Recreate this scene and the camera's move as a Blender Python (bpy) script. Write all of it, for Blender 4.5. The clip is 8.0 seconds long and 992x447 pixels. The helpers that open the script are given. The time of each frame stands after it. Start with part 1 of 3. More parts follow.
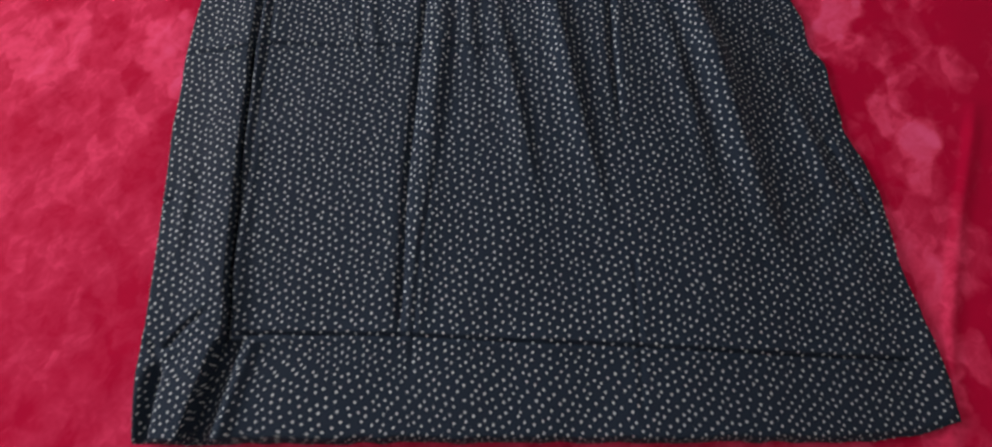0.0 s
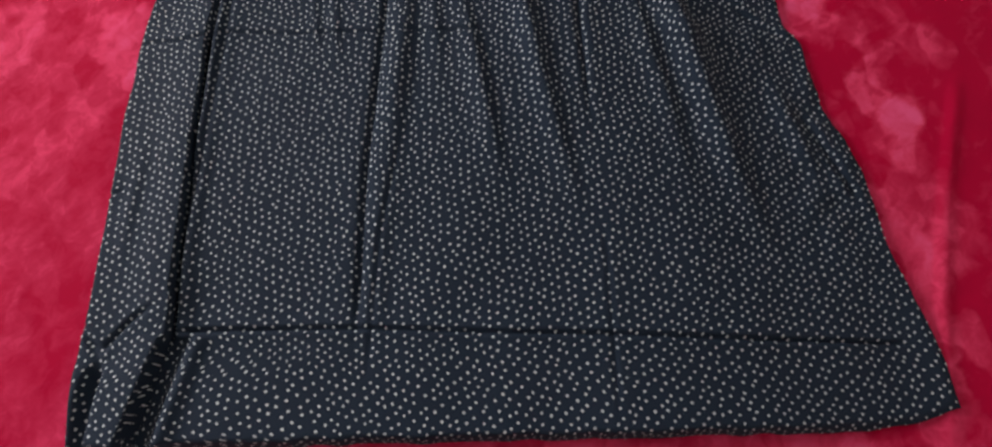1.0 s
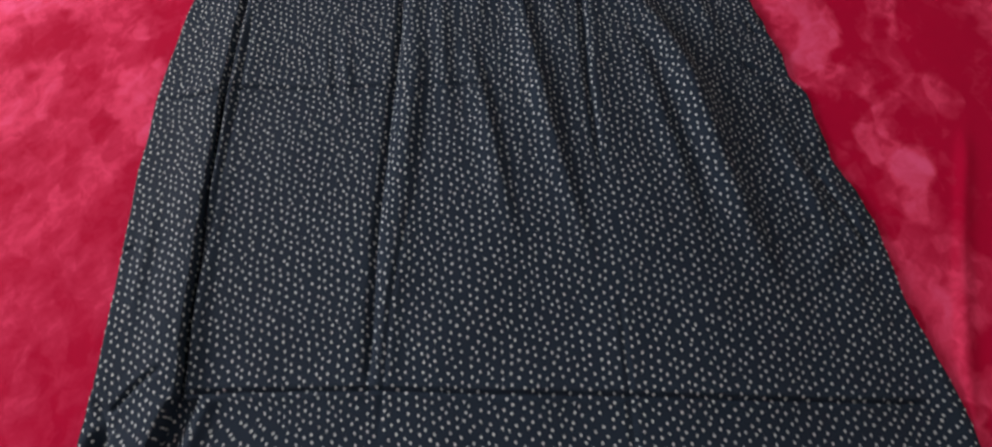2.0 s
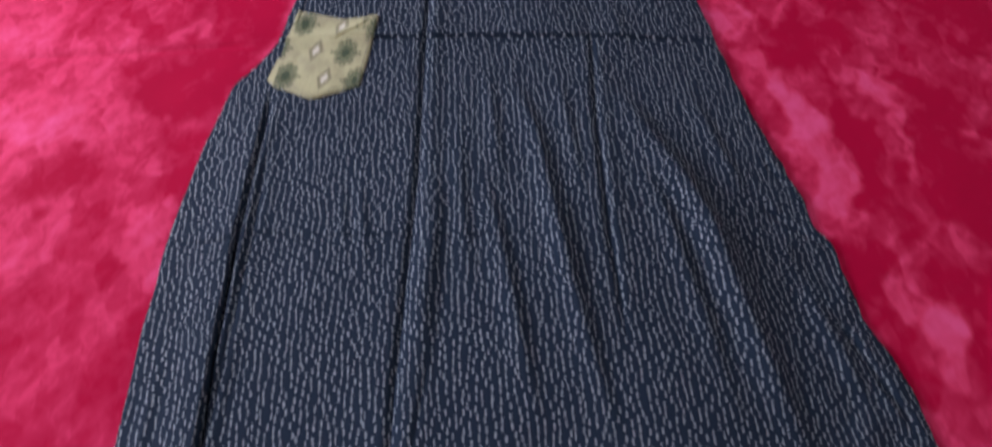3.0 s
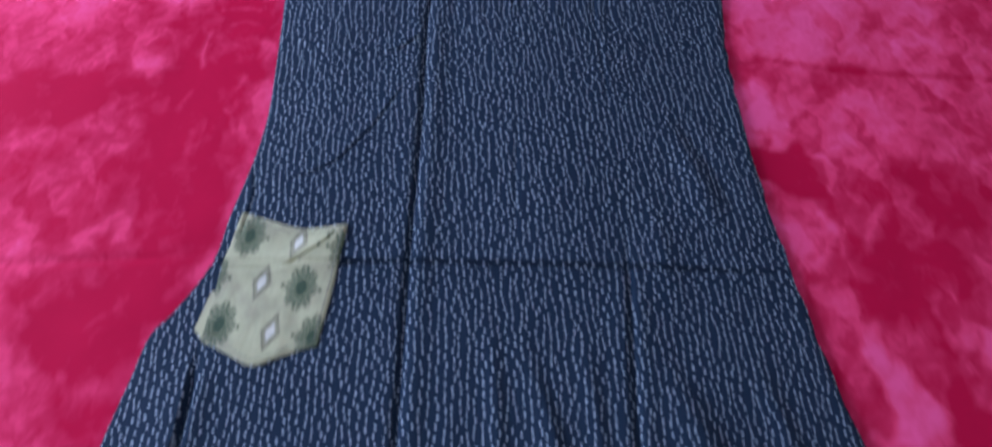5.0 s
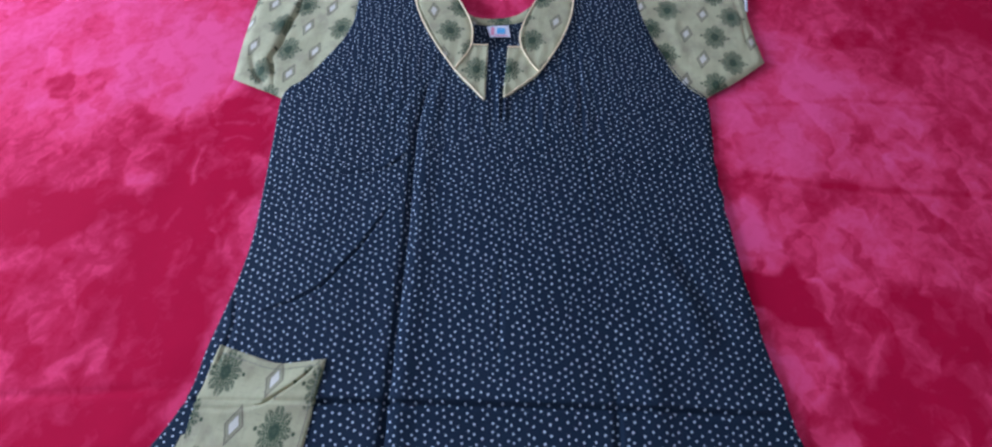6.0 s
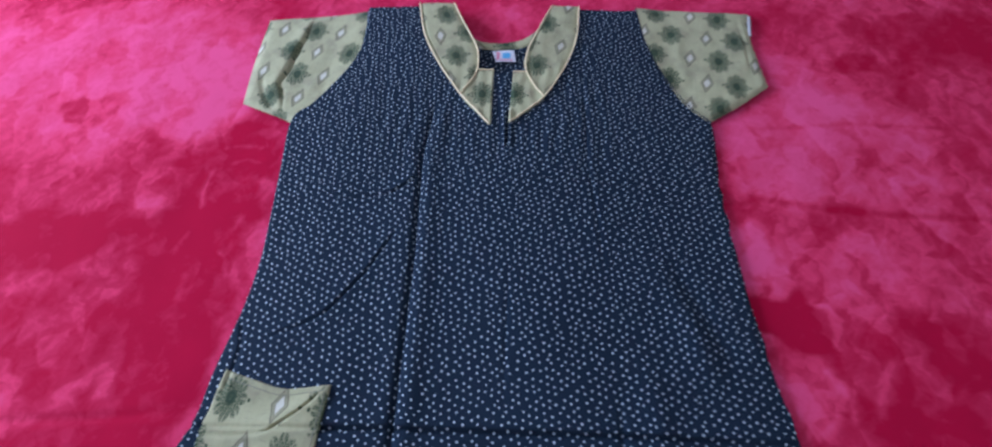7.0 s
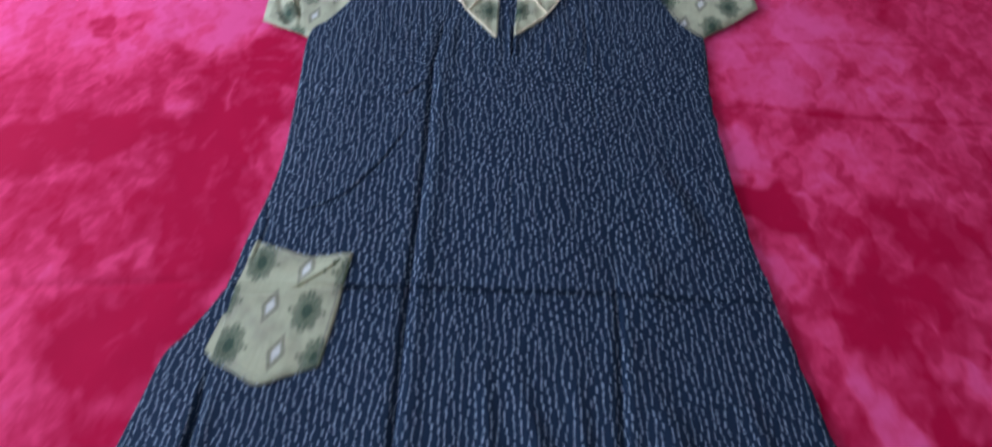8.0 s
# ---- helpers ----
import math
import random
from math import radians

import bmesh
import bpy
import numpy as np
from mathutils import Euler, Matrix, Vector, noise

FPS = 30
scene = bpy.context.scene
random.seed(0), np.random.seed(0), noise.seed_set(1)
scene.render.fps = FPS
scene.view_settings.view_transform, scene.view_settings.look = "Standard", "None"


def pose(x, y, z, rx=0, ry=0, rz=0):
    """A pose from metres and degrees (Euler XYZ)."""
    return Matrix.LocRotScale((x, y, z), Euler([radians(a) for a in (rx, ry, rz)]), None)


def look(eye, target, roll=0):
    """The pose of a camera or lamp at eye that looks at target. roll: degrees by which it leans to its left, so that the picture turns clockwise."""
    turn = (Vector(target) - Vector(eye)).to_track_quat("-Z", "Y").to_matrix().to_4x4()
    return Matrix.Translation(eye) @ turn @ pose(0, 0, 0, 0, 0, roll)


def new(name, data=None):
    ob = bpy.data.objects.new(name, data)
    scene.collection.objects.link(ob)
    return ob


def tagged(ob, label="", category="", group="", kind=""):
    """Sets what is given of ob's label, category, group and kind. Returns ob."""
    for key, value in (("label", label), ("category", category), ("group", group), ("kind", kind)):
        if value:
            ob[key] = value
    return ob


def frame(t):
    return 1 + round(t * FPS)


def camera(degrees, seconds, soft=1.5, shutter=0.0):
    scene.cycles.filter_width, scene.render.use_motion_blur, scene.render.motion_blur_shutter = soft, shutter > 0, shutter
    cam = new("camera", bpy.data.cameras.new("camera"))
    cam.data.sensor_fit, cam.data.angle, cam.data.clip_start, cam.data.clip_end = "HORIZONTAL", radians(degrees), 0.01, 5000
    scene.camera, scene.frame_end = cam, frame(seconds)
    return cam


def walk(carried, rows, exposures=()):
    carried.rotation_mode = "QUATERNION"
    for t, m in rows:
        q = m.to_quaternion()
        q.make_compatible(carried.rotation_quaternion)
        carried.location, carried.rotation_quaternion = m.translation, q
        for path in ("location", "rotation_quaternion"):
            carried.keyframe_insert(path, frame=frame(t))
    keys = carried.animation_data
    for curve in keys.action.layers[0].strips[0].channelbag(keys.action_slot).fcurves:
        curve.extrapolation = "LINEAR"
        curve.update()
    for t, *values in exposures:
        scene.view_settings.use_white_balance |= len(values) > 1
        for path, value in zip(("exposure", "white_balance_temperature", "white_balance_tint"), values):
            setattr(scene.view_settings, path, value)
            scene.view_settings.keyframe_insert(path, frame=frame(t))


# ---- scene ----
cam = camera(90.0, 8.0, soft=2.25, shutter=0.8)
PATH = [
    (0, (0.09, 0.088, 0.537), (0.049, 0.624, -1.389), -3.5),
    (0.1, (0.0918, 0.0876, 0.5318), (0.0538, 0.6413, -1.3896), -3.21),
    (0.5, (0.111, 0.077, 0.511), (0.083, 0.643, -1.407), -4.3),
    (1, (0.124, 0.059, 0.498), (0.092, 0.68, -1.402), -3.3),
    (1.1, (0.1257, 0.058, 0.4982), (0.091, 0.7001, -1.3956), -3.44),
    (2.4, (0.1122, 0.1262, 0.5159), (0.059, 0.8593, -1.3441), -4.91),
    (2.5, (0.113, 0.138, 0.519), (0.054, 0.88, -1.337), -5.2),
    (2.6, (0.1123, 0.1523, 0.5233), (0.054, 0.9101, -1.3267), -5.03),
    (2.9, (0.0955, 0.1942, 0.5364), (0.0633, 1.0381, -1.2766), -2.69),
    (3, (0.093, 0.22, 0.542), (0.059, 1.079, -1.263), -2.7),
    (3.1, (0.0935, 0.2362, 0.5443), (0.0529, 1.0984, -1.2599), -3),
    (3.4, (0.091, 0.2752, 0.551), (0.0511, 1.1453, -1.2493), -2.72),
    (3.5, (0.089, 0.287, 0.557), (0.057, 1.172, -1.236), -2.1),
    (3.6, (0.0889, 0.299, 0.5607), (0.0586, 1.2001, -1.2246), -1.84),
    (3.9, (0.0984, 0.3396, 0.5636), (0.0525, 1.2584, -1.2122), -2.12),
    (4, (0.098, 0.355, 0.562), (0.05, 1.273, -1.214), -2.1),
    (4.1, (0.0998, 0.372, 0.5572), (0.0392, 1.2921, -1.2175), -2.74),
    (4.4, (0.0893, 0.4479, 0.5473), (0.0554, 1.3488, -1.2379), -1.49),
    (4.5, (0.093, 0.475, 0.544), (0.052, 1.363, -1.248), -2),
    (4.6, (0.0944, 0.5025, 0.5418), (0.0479, 1.3776, -1.2559), -2.13),
    (4.9, (0.0841, 0.5818, 0.526), (0.0648, 1.357, -1.3176), -0.67),
    (5, (0.084, 0.606, 0.525), (0.055, 1.383, -1.318), -1.2),
    (5.1, (0.0847, 0.6279, 0.5272), (0.0539, 1.4237, -1.3075), -1.36),
    (5.2, (0.086, 0.647, 0.532), (0.055, 1.477, -1.287), -1.1),
    (6.3, (0.114, 0.703, 0.556), (0.034, 1.651, -1.204), -3.7),
    (6.5, (0.112, 0.693, 0.555), (0.024, 1.656, -1.196), -3.9),
    (6.6, (0.1117, 0.6919, 0.5625), (0.024, 1.6582, -1.1863), -3.91),
    (6.9, (0.114, 0.7081, 0.5708), (0.0276, 1.6876, -1.1708), -3.92),
    (7, (0.11, 0.712, 0.563), (0.024, 1.695, -1.177), -3.7),
    (7.1, (0.1048, 0.7084, 0.5508), (0.0262, 1.6999, -1.1843), -2.99),
    (7.4, (0.1025, 0.6839, 0.526), (0.0158, 1.6584, -1.2184), -3.3),
    (7.5, (0.104, 0.673, 0.524), (0.019, 1.635, -1.227), -3.3),
    (7.6, (0.1072, 0.6582, 0.528), (0.0219, 1.6163, -1.2255), -3.39),
    (7.9, (0.1038, 0.5975, 0.5441), (0.0311, 1.5516, -1.2121), -2.83),
    (8, (0.103, 0.576, 0.55), (0.027, 1.516, -1.214), -2.9),
]
RISE = Vector((0, 0, 0.0075))  # the cloth lies a little over the bed's plane
EXPOSURES = [(0, -0.19, 6700, 18), (2.6, -0.17, 6800, 17), (3.1, -0.12, 5400, 28), (3.6, -0.13, 5150, 27), (4.0, -0.14, 4800, 24), (5.2, -0.10, 4550, 24), (6.4, -0.25, 4650, 20), (8.0, -0.24, 4600, 20)]
walk(cam, [(t, look(Vector(eye) + RISE, Vector(target) + RISE, roll)) for t, eye, target, roll in PATH], EXPOSURES)


# ---- world, light ----
world = bpy.data.worlds.new("world")
scene.world = world
world.use_nodes = True
_wn = world.node_tree.nodes
_sky = _wn.new("ShaderNodeTexSky")
_sky.sky_type = "NISHITA"
_sky.sun_disc = False
_sky.sun_elevation, _sky.sun_rotation = radians(35), radians(250)
world.node_tree.links.new(_sky.outputs[0], _wn["Background"].inputs[0])
_wn["Background"].inputs[1].default_value = 0.08

sun_data = bpy.data.lights.new("sun", "SUN")
sun_data.energy, sun_data.angle, sun_data.color = 0.8, radians(12), (1.0, 0.95, 0.88)
sun = new("sun", sun_data)
sun.matrix_world = look((4, -2, 6), (0, 0, 0))

# unseen area light, added in a made-up opening of the wall beside the bed
side_data = bpy.data.lights.new("added_side_light", "AREA")
side_data.shape, side_data.size, side_data.size_y, side_data.energy, side_data.color = "RECTANGLE", 1.4, 1.0, 124.0, (1.0, 0.98, 0.96)
lamp = new("added_side_light", side_data)
lamp.matrix_world = look((-2.62, 1.3, 1.05), (0.1, 0.7, 0.0))


# ---- small tools ----
def lattice(nx, ny, seed):
    return np.random.RandomState(seed).rand(nx, ny)


def vnoise(x, y, size, seed):
    """Smooth value noise in -1..1 with cells of the given size in metres."""
    tab = lattice(64, 64, seed)
    fx, fy = np.asarray(x) / size + 500.0, np.asarray(y) / size + 500.0
    ix, iy = np.floor(fx).astype(int), np.floor(fy).astype(int)
    tx, ty = fx - ix, fy - iy
    tx, ty = tx * tx * (3 - 2 * tx), ty * ty * (3 - 2 * ty)
    a, b = tab[ix % 64, iy % 64], tab[(ix + 1) % 64, iy % 64]
    c, d = tab[ix % 64, (iy + 1) % 64], tab[(ix + 1) % 64, (iy + 1) % 64]
    return 2 * ((a * (1 - tx) + b * tx) * (1 - ty) + (c * (1 - tx) + d * tx) * ty) - 1


def ramp(x, a, b):
    t = np.clip((np.asarray(x, float) - a) / (b - a), 0, 1)
    return t * t * (3 - 2 * t)


def spline(pts, n=60):
    """A Catmull-Rom curve through a few points, sampled evenly in its parameter."""
    p = np.array(pts, float)
    if len(p) == 2:
        return p[0] + (p[1] - p[0]) * np.linspace(0, 1, n)[:, None]
    q = np.vstack([2 * p[0] - p[1], p, 2 * p[-1] - p[-2]])
    s = np.linspace(0, len(p) - 1, n)
    i = np.minimum(s.astype(int), len(p) - 2)
    t = (s - i)[:, None]
    a, b, c, d = q[i], q[i + 1], q[i + 2], q[i + 3]
    return 0.5 * (2 * b + (c - a) * t + (2 * a - 5 * b + 4 * c - d) * t**2 + (3 * b - a - 3 * c + d) * t**3)


def along(x, y, pts):
    """Signed distance to a line of points (plus on the +x side of a line that runs towards -y) and the share of the way along it."""
    p = np.array(pts, float)
    best, side, share = np.full(np.shape(x), 9.0), np.zeros(np.shape(x)), np.zeros(np.shape(x))
    lengths = np.hypot(*np.diff(p, axis=0).T)
    total, run = lengths.sum(), 0.0
    for (ax, ay), (bx, by), ln in zip(p[:-1], p[1:], lengths):
        dx, dy = (bx - ax) / ln, (by - ay) / ln
        s = np.clip((x - ax) * dx + (y - ay) * dy, 0, ln)
        px, py = x - ax - s * dx, y - ay - s * dy
        d = np.hypot(px, py)
        near = d < best
        best = np.where(near, d, best)
        side = np.where(near, np.sign(dx * (y - ay) - dy * (x - ax)), side)
        share = np.where(near, (run + s) / total, share)
        run += ln
    return best * side, share


def crease(x, y, pts, high, left, right, fade=0.15):
    """A ridge (or, with minus, a valley) along a line, with its own width to either side, that fades at its ends."""
    d, s = along(x, y, pts)
    w = np.where(d < 0, left, right)
    ends = ramp(s, 0.0, fade) * ramp(1 - s, 0.0, fade) if fade else 1.0
    return high * np.exp(-((d / w) ** 2)) * ends


def inside(x, y, poly):
    p = np.array(poly, float)
    hit = np.zeros(np.shape(x), bool)
    for (ax, ay), (bx, by) in zip(p, np.roll(p, -1, axis=0)):
        if ay != by:
            hit ^= ((ay > y) != (by > y)) & (x < (bx - ax) * (y - ay) / (by - ay) + ax)
    return hit


def sheet(name, X, Y, Z, material, parent=None, label="", keep=None, cloth=None):
    """One mesh from a grid of places; keep: which of its faces stay; cloth: the grid's own flat coordinates in metres."""
    ny, nx = X.shape
    co = np.stack([X, Y, Z], -1).reshape(-1, 3)
    i = np.arange(ny * nx).reshape(ny, nx)
    quads = np.stack([i[:-1, :-1], i[:-1, 1:], i[1:, 1:], i[1:, :-1]], -1).reshape(-1, 4)
    if keep is not None:
        quads = quads[keep.ravel()]
    me = bpy.data.meshes.new(name)
    me.from_pydata(co.tolist(), [], quads.tolist())
    flat = co if cloth is None else np.concatenate([cloth.reshape(-1, 2), np.zeros((ny * nx, 1))], 1)
    at = me.attributes.new("cloth", "FLOAT_VECTOR", "POINT")
    at.data.foreach_set("vector", np.ascontiguousarray(flat, np.float32).ravel())
    me.shade_smooth()
    me.materials.append(material)
    ob = new(name, me)
    ob.parent = parent
    if label:
        tagged(ob, label)
    return ob


def part(name, bm, material, parent, label=""):
    me = bpy.data.meshes.new(name)
    bm.to_mesh(me)
    bm.free()
    me.materials.append(material)
    ob = new(name, me)
    ob.parent = parent
    return tagged(ob, label) if label else ob


def tube(name, pts, r, material, parent, label="", sides=8):
    """A round cord along points (x, y, z)."""
    p = np.array(pts, float)
    d = np.gradient(p, axis=0)
    d /= np.linalg.norm(d, axis=1)[:, None]
    side = np.cross(d, (0, 0, 1.0))
    side /= np.linalg.norm(side, axis=1)[:, None]
    up = np.cross(side, d)
    a = np.linspace(0, 2 * math.pi, sides, endpoint=False)
    ring = p[:, None] + r * (np.cos(a)[None, :, None] * side[:, None] + np.sin(a)[None, :, None] * up[:, None])
    bm = bmesh.new()
    rows = [[bm.verts.new(v) for v in row] for row in ring]
    for r0, r1 in zip(rows, rows[1:]):
        for k in range(sides):
            bm.faces.new((r0[k], r0[(k + 1) % sides], r1[(k + 1) % sides], r1[k])).smooth = True
    bm.faces.new(rows[0][::-1])
    bm.faces.new(rows[-1])
    return part(name, bm, material, parent, label)


def box(name, lo, hi, material, parent=None, label="", bevel=0.0):
    bm = bmesh.new()
    bmesh.ops.create_cube(bm, size=1.0)
    for v in bm.verts:
        v.co = [lo[k] + (hi[k] - lo[k]) * (v.co[k] + 0.5) for k in range(3)]
    if bevel:
        bmesh.ops.bevel(bm, geom=bm.edges[:], offset=bevel, segments=3, affect="EDGES", profile=0.5)
    return part(name, bm, material, parent, label)


# ---- materials ----
class Nodes:
    """Short ways to write a node material."""

    def __init__(self, name):
        self.m = bpy.data.materials.new(name)
        self.m.use_nodes = True
        self.t = self.m.node_tree
        self.bsdf = self.t.nodes["Principled BSDF"]

    def put(self, kind, inputs=(), **props):
        n = self.t.nodes.new(kind)
        for k, v in props.items():
            setattr(n, k, v)
        for key, v in (inputs.items() if isinstance(inputs, dict) else enumerate(inputs)):
            self.feed(n.inputs[key], v)
        return n

    def feed(self, socket, v):
        if isinstance(v, bpy.types.NodeSocket):
            self.t.links.new(v, socket)
        else:
            socket.default_value = v

    def math(self, op, *v):
        return self.put("ShaderNodeMath", v, operation=op).outputs[0]

    def vec(self, op, *v):
        n = self.put("ShaderNodeVectorMath", v, operation=op)
        return n.outputs["Value"] if op in ("LENGTH", "DISTANCE", "DOT_PRODUCT") else n.outputs[0]

    def step(self, v, lo, hi):
        """1 below lo, 0 above hi."""
        return self.put("ShaderNodeMapRange", (v, lo, hi, 1.0, 0.0), interpolation_type="SMOOTHSTEP").outputs[0]

    def mix(self, f, a, b):
        n = self.t.nodes.new("ShaderNodeMix")
        n.data_type = "RGBA"
        for s, v in ((n.inputs[0], f), (n.inputs[6], a), (n.inputs[7], b)):
            self.feed(s, v)
        return n.outputs[2]

    def cloth(self):
        return self.put("ShaderNodeAttribute", attribute_name="cloth").outputs["Vector"]

    def noise(self, vector, scale, detail=3.0, rough=0.55, distort=0.0):
        return self.put("ShaderNodeTexNoise", {"Vector": vector, "Scale": scale, "Detail": detail, "Roughness": rough, "Distortion": distort}).outputs["Fac"]

    def done(self, color, rough, bump=None, strength=0.2, depth=0.001, sheen=0.0, tint=(1, 1, 1, 1), sheen_rough=0.4, spec=0.3):
        b = self.bsdf
        self.feed(b.inputs["Base Color"], color)
        self.feed(b.inputs["Roughness"], rough)
        self.feed(b.inputs["Specular IOR Level"], spec)
        self.feed(b.inputs["Sheen Weight"], sheen)
        self.feed(b.inputs["Sheen Tint"], tint)
        self.feed(b.inputs["Sheen Roughness"], sheen_rough)
        if bump is not None:
            n = self.put("ShaderNodeBump", {"Strength": strength, "Distance": depth, "Height": bump})
            self.feed(b.inputs["Normal"], n.outputs[0])
        return self.m


def weave(n, vector, pitch):
    """Fine crossing threads."""
    s = n.put("ShaderNodeSeparateXYZ", (vector,)).outputs
    a = n.math("SINE", n.math("MULTIPLY", s[0], 2 * math.pi / pitch))
    b = n.math("SINE", n.math("MULTIPLY", s[1], 2 * math.pi / pitch))
    return n.math("MULTIPLY", a, b)


def dotted_cotton():
    n = Nodes("navy_dotted_cotton")
    p = n.cloth()
    warp = n.put("ShaderNodeTexNoise", {"Vector": p, "Scale": 15.0, "Detail": 2.0}).outputs["Color"]
    q = n.vec("ADD", p, n.vec("MULTIPLY", n.vec("SUBTRACT", warp, (0.5, 0.5, 0.5)), (0.012, 0.012, 0.0)))
    # a jittered triangular lattice, turned on the cloth: sheared cells, true distances
    q = n.put("ShaderNodeVectorRotate", {"Vector": q, "Angle": 0.42}, rotation_type="Z_AXIS").outputs[0]
    xy = n.put("ShaderNodeSeparateXYZ", (q,)).outputs
    sheared = n.put("ShaderNodeCombineXYZ", (n.math("SUBTRACT", xy[0], n.math("MULTIPLY", xy[1], 0.57735)), n.math("MULTIPLY", xy[1], 1.1547), 0.0)).outputs[0]
    v = n.put("ShaderNodeTexVoronoi", {"Vector": sheared, "Scale": 1 / DOT_PITCH, "Randomness": 0.40}, voronoi_dimensions="2D", feature="F1")
    at = n.put("ShaderNodeSeparateXYZ", (v.outputs["Position"],)).outputs
    home = n.put("ShaderNodeCombineXYZ", (n.math("ADD", at[0], n.math("MULTIPLY", at[1], 0.5)), n.math("MULTIPLY", at[1], 0.866025), 0.0)).outputs[0]
    far = n.math("DIVIDE", n.vec("DISTANCE", home, n.vec("MULTIPLY", q, (1.0, 1.0, 0.0))), DOT_PITCH)
    r = n.math("ADD", DOT_SIZE, n.math("MULTIPLY", n.math("SUBTRACT", n.noise(p, 90.0, 1.0), 0.5), 0.05))
    dots = n.math("MULTIPLY", n.step(n.math("SUBTRACT", far, r), -0.03, 0.03), n.math("ADD", 0.72, n.math("MULTIPLY", n.noise(p, 160.0, 2.0), 0.45)))
    ground = n.mix(n.noise(p, 7.0, 4.0), (0.0080, 0.0148, 0.0265, 1), (0.0138, 0.0242, 0.042, 1))
    ground = n.mix(n.math("MULTIPLY", n.noise(p, 420.0, 2.0), 0.35), ground, (0.021, 0.034, 0.052, 1))
    color = n.mix(dots, ground, (0.545, 0.625, 0.64, 1))
    return n.done(color, 0.82, weave(n, p, 0.0011), 0.25, 0.0004, 0.0, (1, 1, 1, 1), 0.5, 0.1)


def printed_cotton():
    """Sage linen look, with a half-drop repeat of leafy medallions and of double-outlined lozenges."""
    n = Nodes("sage_printed_cotton")
    p = n.cloth()
    wob = n.put("ShaderNodeTexNoise", {"Vector": p, "Scale": 120.0, "Detail": 2.0}).outputs["Color"]
    p2 = n.vec("ADD", p, n.vec("MULTIPLY", n.vec("SUBTRACT", wob, (0.5, 0.5, 0.5)), (0.0022, 0.0022, 0.0)))
    P = PRINT_PITCH

    def local(ox, oy):
        q = n.vec("SCALE", p2)
        q.node.inputs["Scale"].default_value = 1 / P
        q = n.vec("SUBTRACT", n.vec("FRACTION", n.vec("ADD", q, (0.5 - ox, 0.5 - oy, 0.5))), (0.5, 0.5, 0.5))
        s = n.vec("MULTIPLY", q, (P, P, 0.0))
        x = n.put("ShaderNodeSeparateXYZ", (s,)).outputs
        return s, n.math("ABSOLUTE", x[0]), n.math("ABSOLUTE", x[1]), x[0], x[1]

    def most(values):
        out = values[0]
        for v in values[1:]:
            out = n.math("MAXIMUM", out, v)
        return out

    leaf, eye, white, line = [], [], [], []
    for ox, oy in ((0.0, 0.0), (-0.26, 0.5)):
        s, ax, ay, x, y = local(ox, oy)
        r = n.vec("LENGTH", n.vec("MULTIPLY", s, (1.06, 0.74, 0.0)))
        th = n.math("ARCTAN2", n.math("MULTIPLY", y, 0.74), x)
        lobes = n.math("ABSOLUTE", n.math("COSINE", n.math("MULTIPLY", th, 4.0)))
        reach = n.math("ADD", 0.0152, n.math("MULTIPLY", lobes, 0.0044))
        fronds = n.step(n.math("SUBTRACT", r, reach), -0.002, 0.001)
        clump = n.put("ShaderNodeTexVoronoi", {"Vector": p2, "Scale": 330.0, "Randomness": 0.8}, voronoi_dimensions="2D", feature="DISTANCE_TO_EDGE").outputs["Distance"]
        veins = n.math("MULTIPLY", n.step(clump, 0.04, 0.16), n.math("SUBTRACT", 1.0, n.step(r, 0.0050, 0.0075)))
        body = n.math("MULTIPLY", fronds, n.math("SUBTRACT", 1.0, n.math("MULTIPLY", veins, 0.62)))
        notch = n.math("MULTIPLY", n.step(n.math("ABSOLUTE", n.math("SINE", n.math("MULTIPLY", th, 8.0))), 0.12, 0.55), n.math("SUBTRACT", 1.0, n.step(r, 0.0100, 0.0150)))
        body = n.math("MULTIPLY", body, n.math("SUBTRACT", 1.0, n.math("MULTIPLY", notch, 0.75)))
        bud = n.step(n.math("SQRT", n.math("ADD", n.math("POWER", n.math("SUBTRACT", ax, 0.0205), 2.0), n.math("MULTIPLY", n.math("POWER", y, 2.0), 0.7))), 0.0012, 0.0026)
        leaf.append(most([body, bud]))
        eye.append(n.step(n.math("ABSOLUTE", n.math("SUBTRACT", r, 0.0036)), 0.0006, 0.0018))
    for ox, oy in ((0.56, 0.0), (0.30, 0.5)):
        s, ax, ay, x, y = local(ox, oy)
        ax = n.math("ABSOLUTE", n.math("SUBTRACT", x, n.math("MULTIPLY", y, 0.12)))
        e = n.math("ADD", n.math("DIVIDE", ax, 0.0104), n.math("DIVIDE", ay, 0.0215))
        white.append(n.step(e, 0.44, 0.52))
        ring = n.step(n.math("ABSOLUTE", n.math("SUBTRACT", e, 0.88)), 0.04, 0.16)
        fill = n.math("MULTIPLY", n.step(e, 0.95, 1.02), 0.5)
        inner = n.math("MULTIPLY", n.step(n.math("ABSOLUTE", n.math("SUBTRACT", e, 0.56)), 0.02, 0.12), 0.8)
        line.append(most([ring, inner, fill]))
    fibre = n.noise(n.vec("MULTIPLY", p, (260.0, 26.0, 1.0)), 1.0, 3.0)
    blot = n.noise(p, 14.0, 3.0)
    ground = n.mix(fibre, (0.41, 0.40, 0.205, 1), (0.54, 0.53, 0.285, 1))
    ground = n.mix(n.math("MULTIPLY", blot, 0.4), ground, (0.325, 0.315, 0.18, 1))
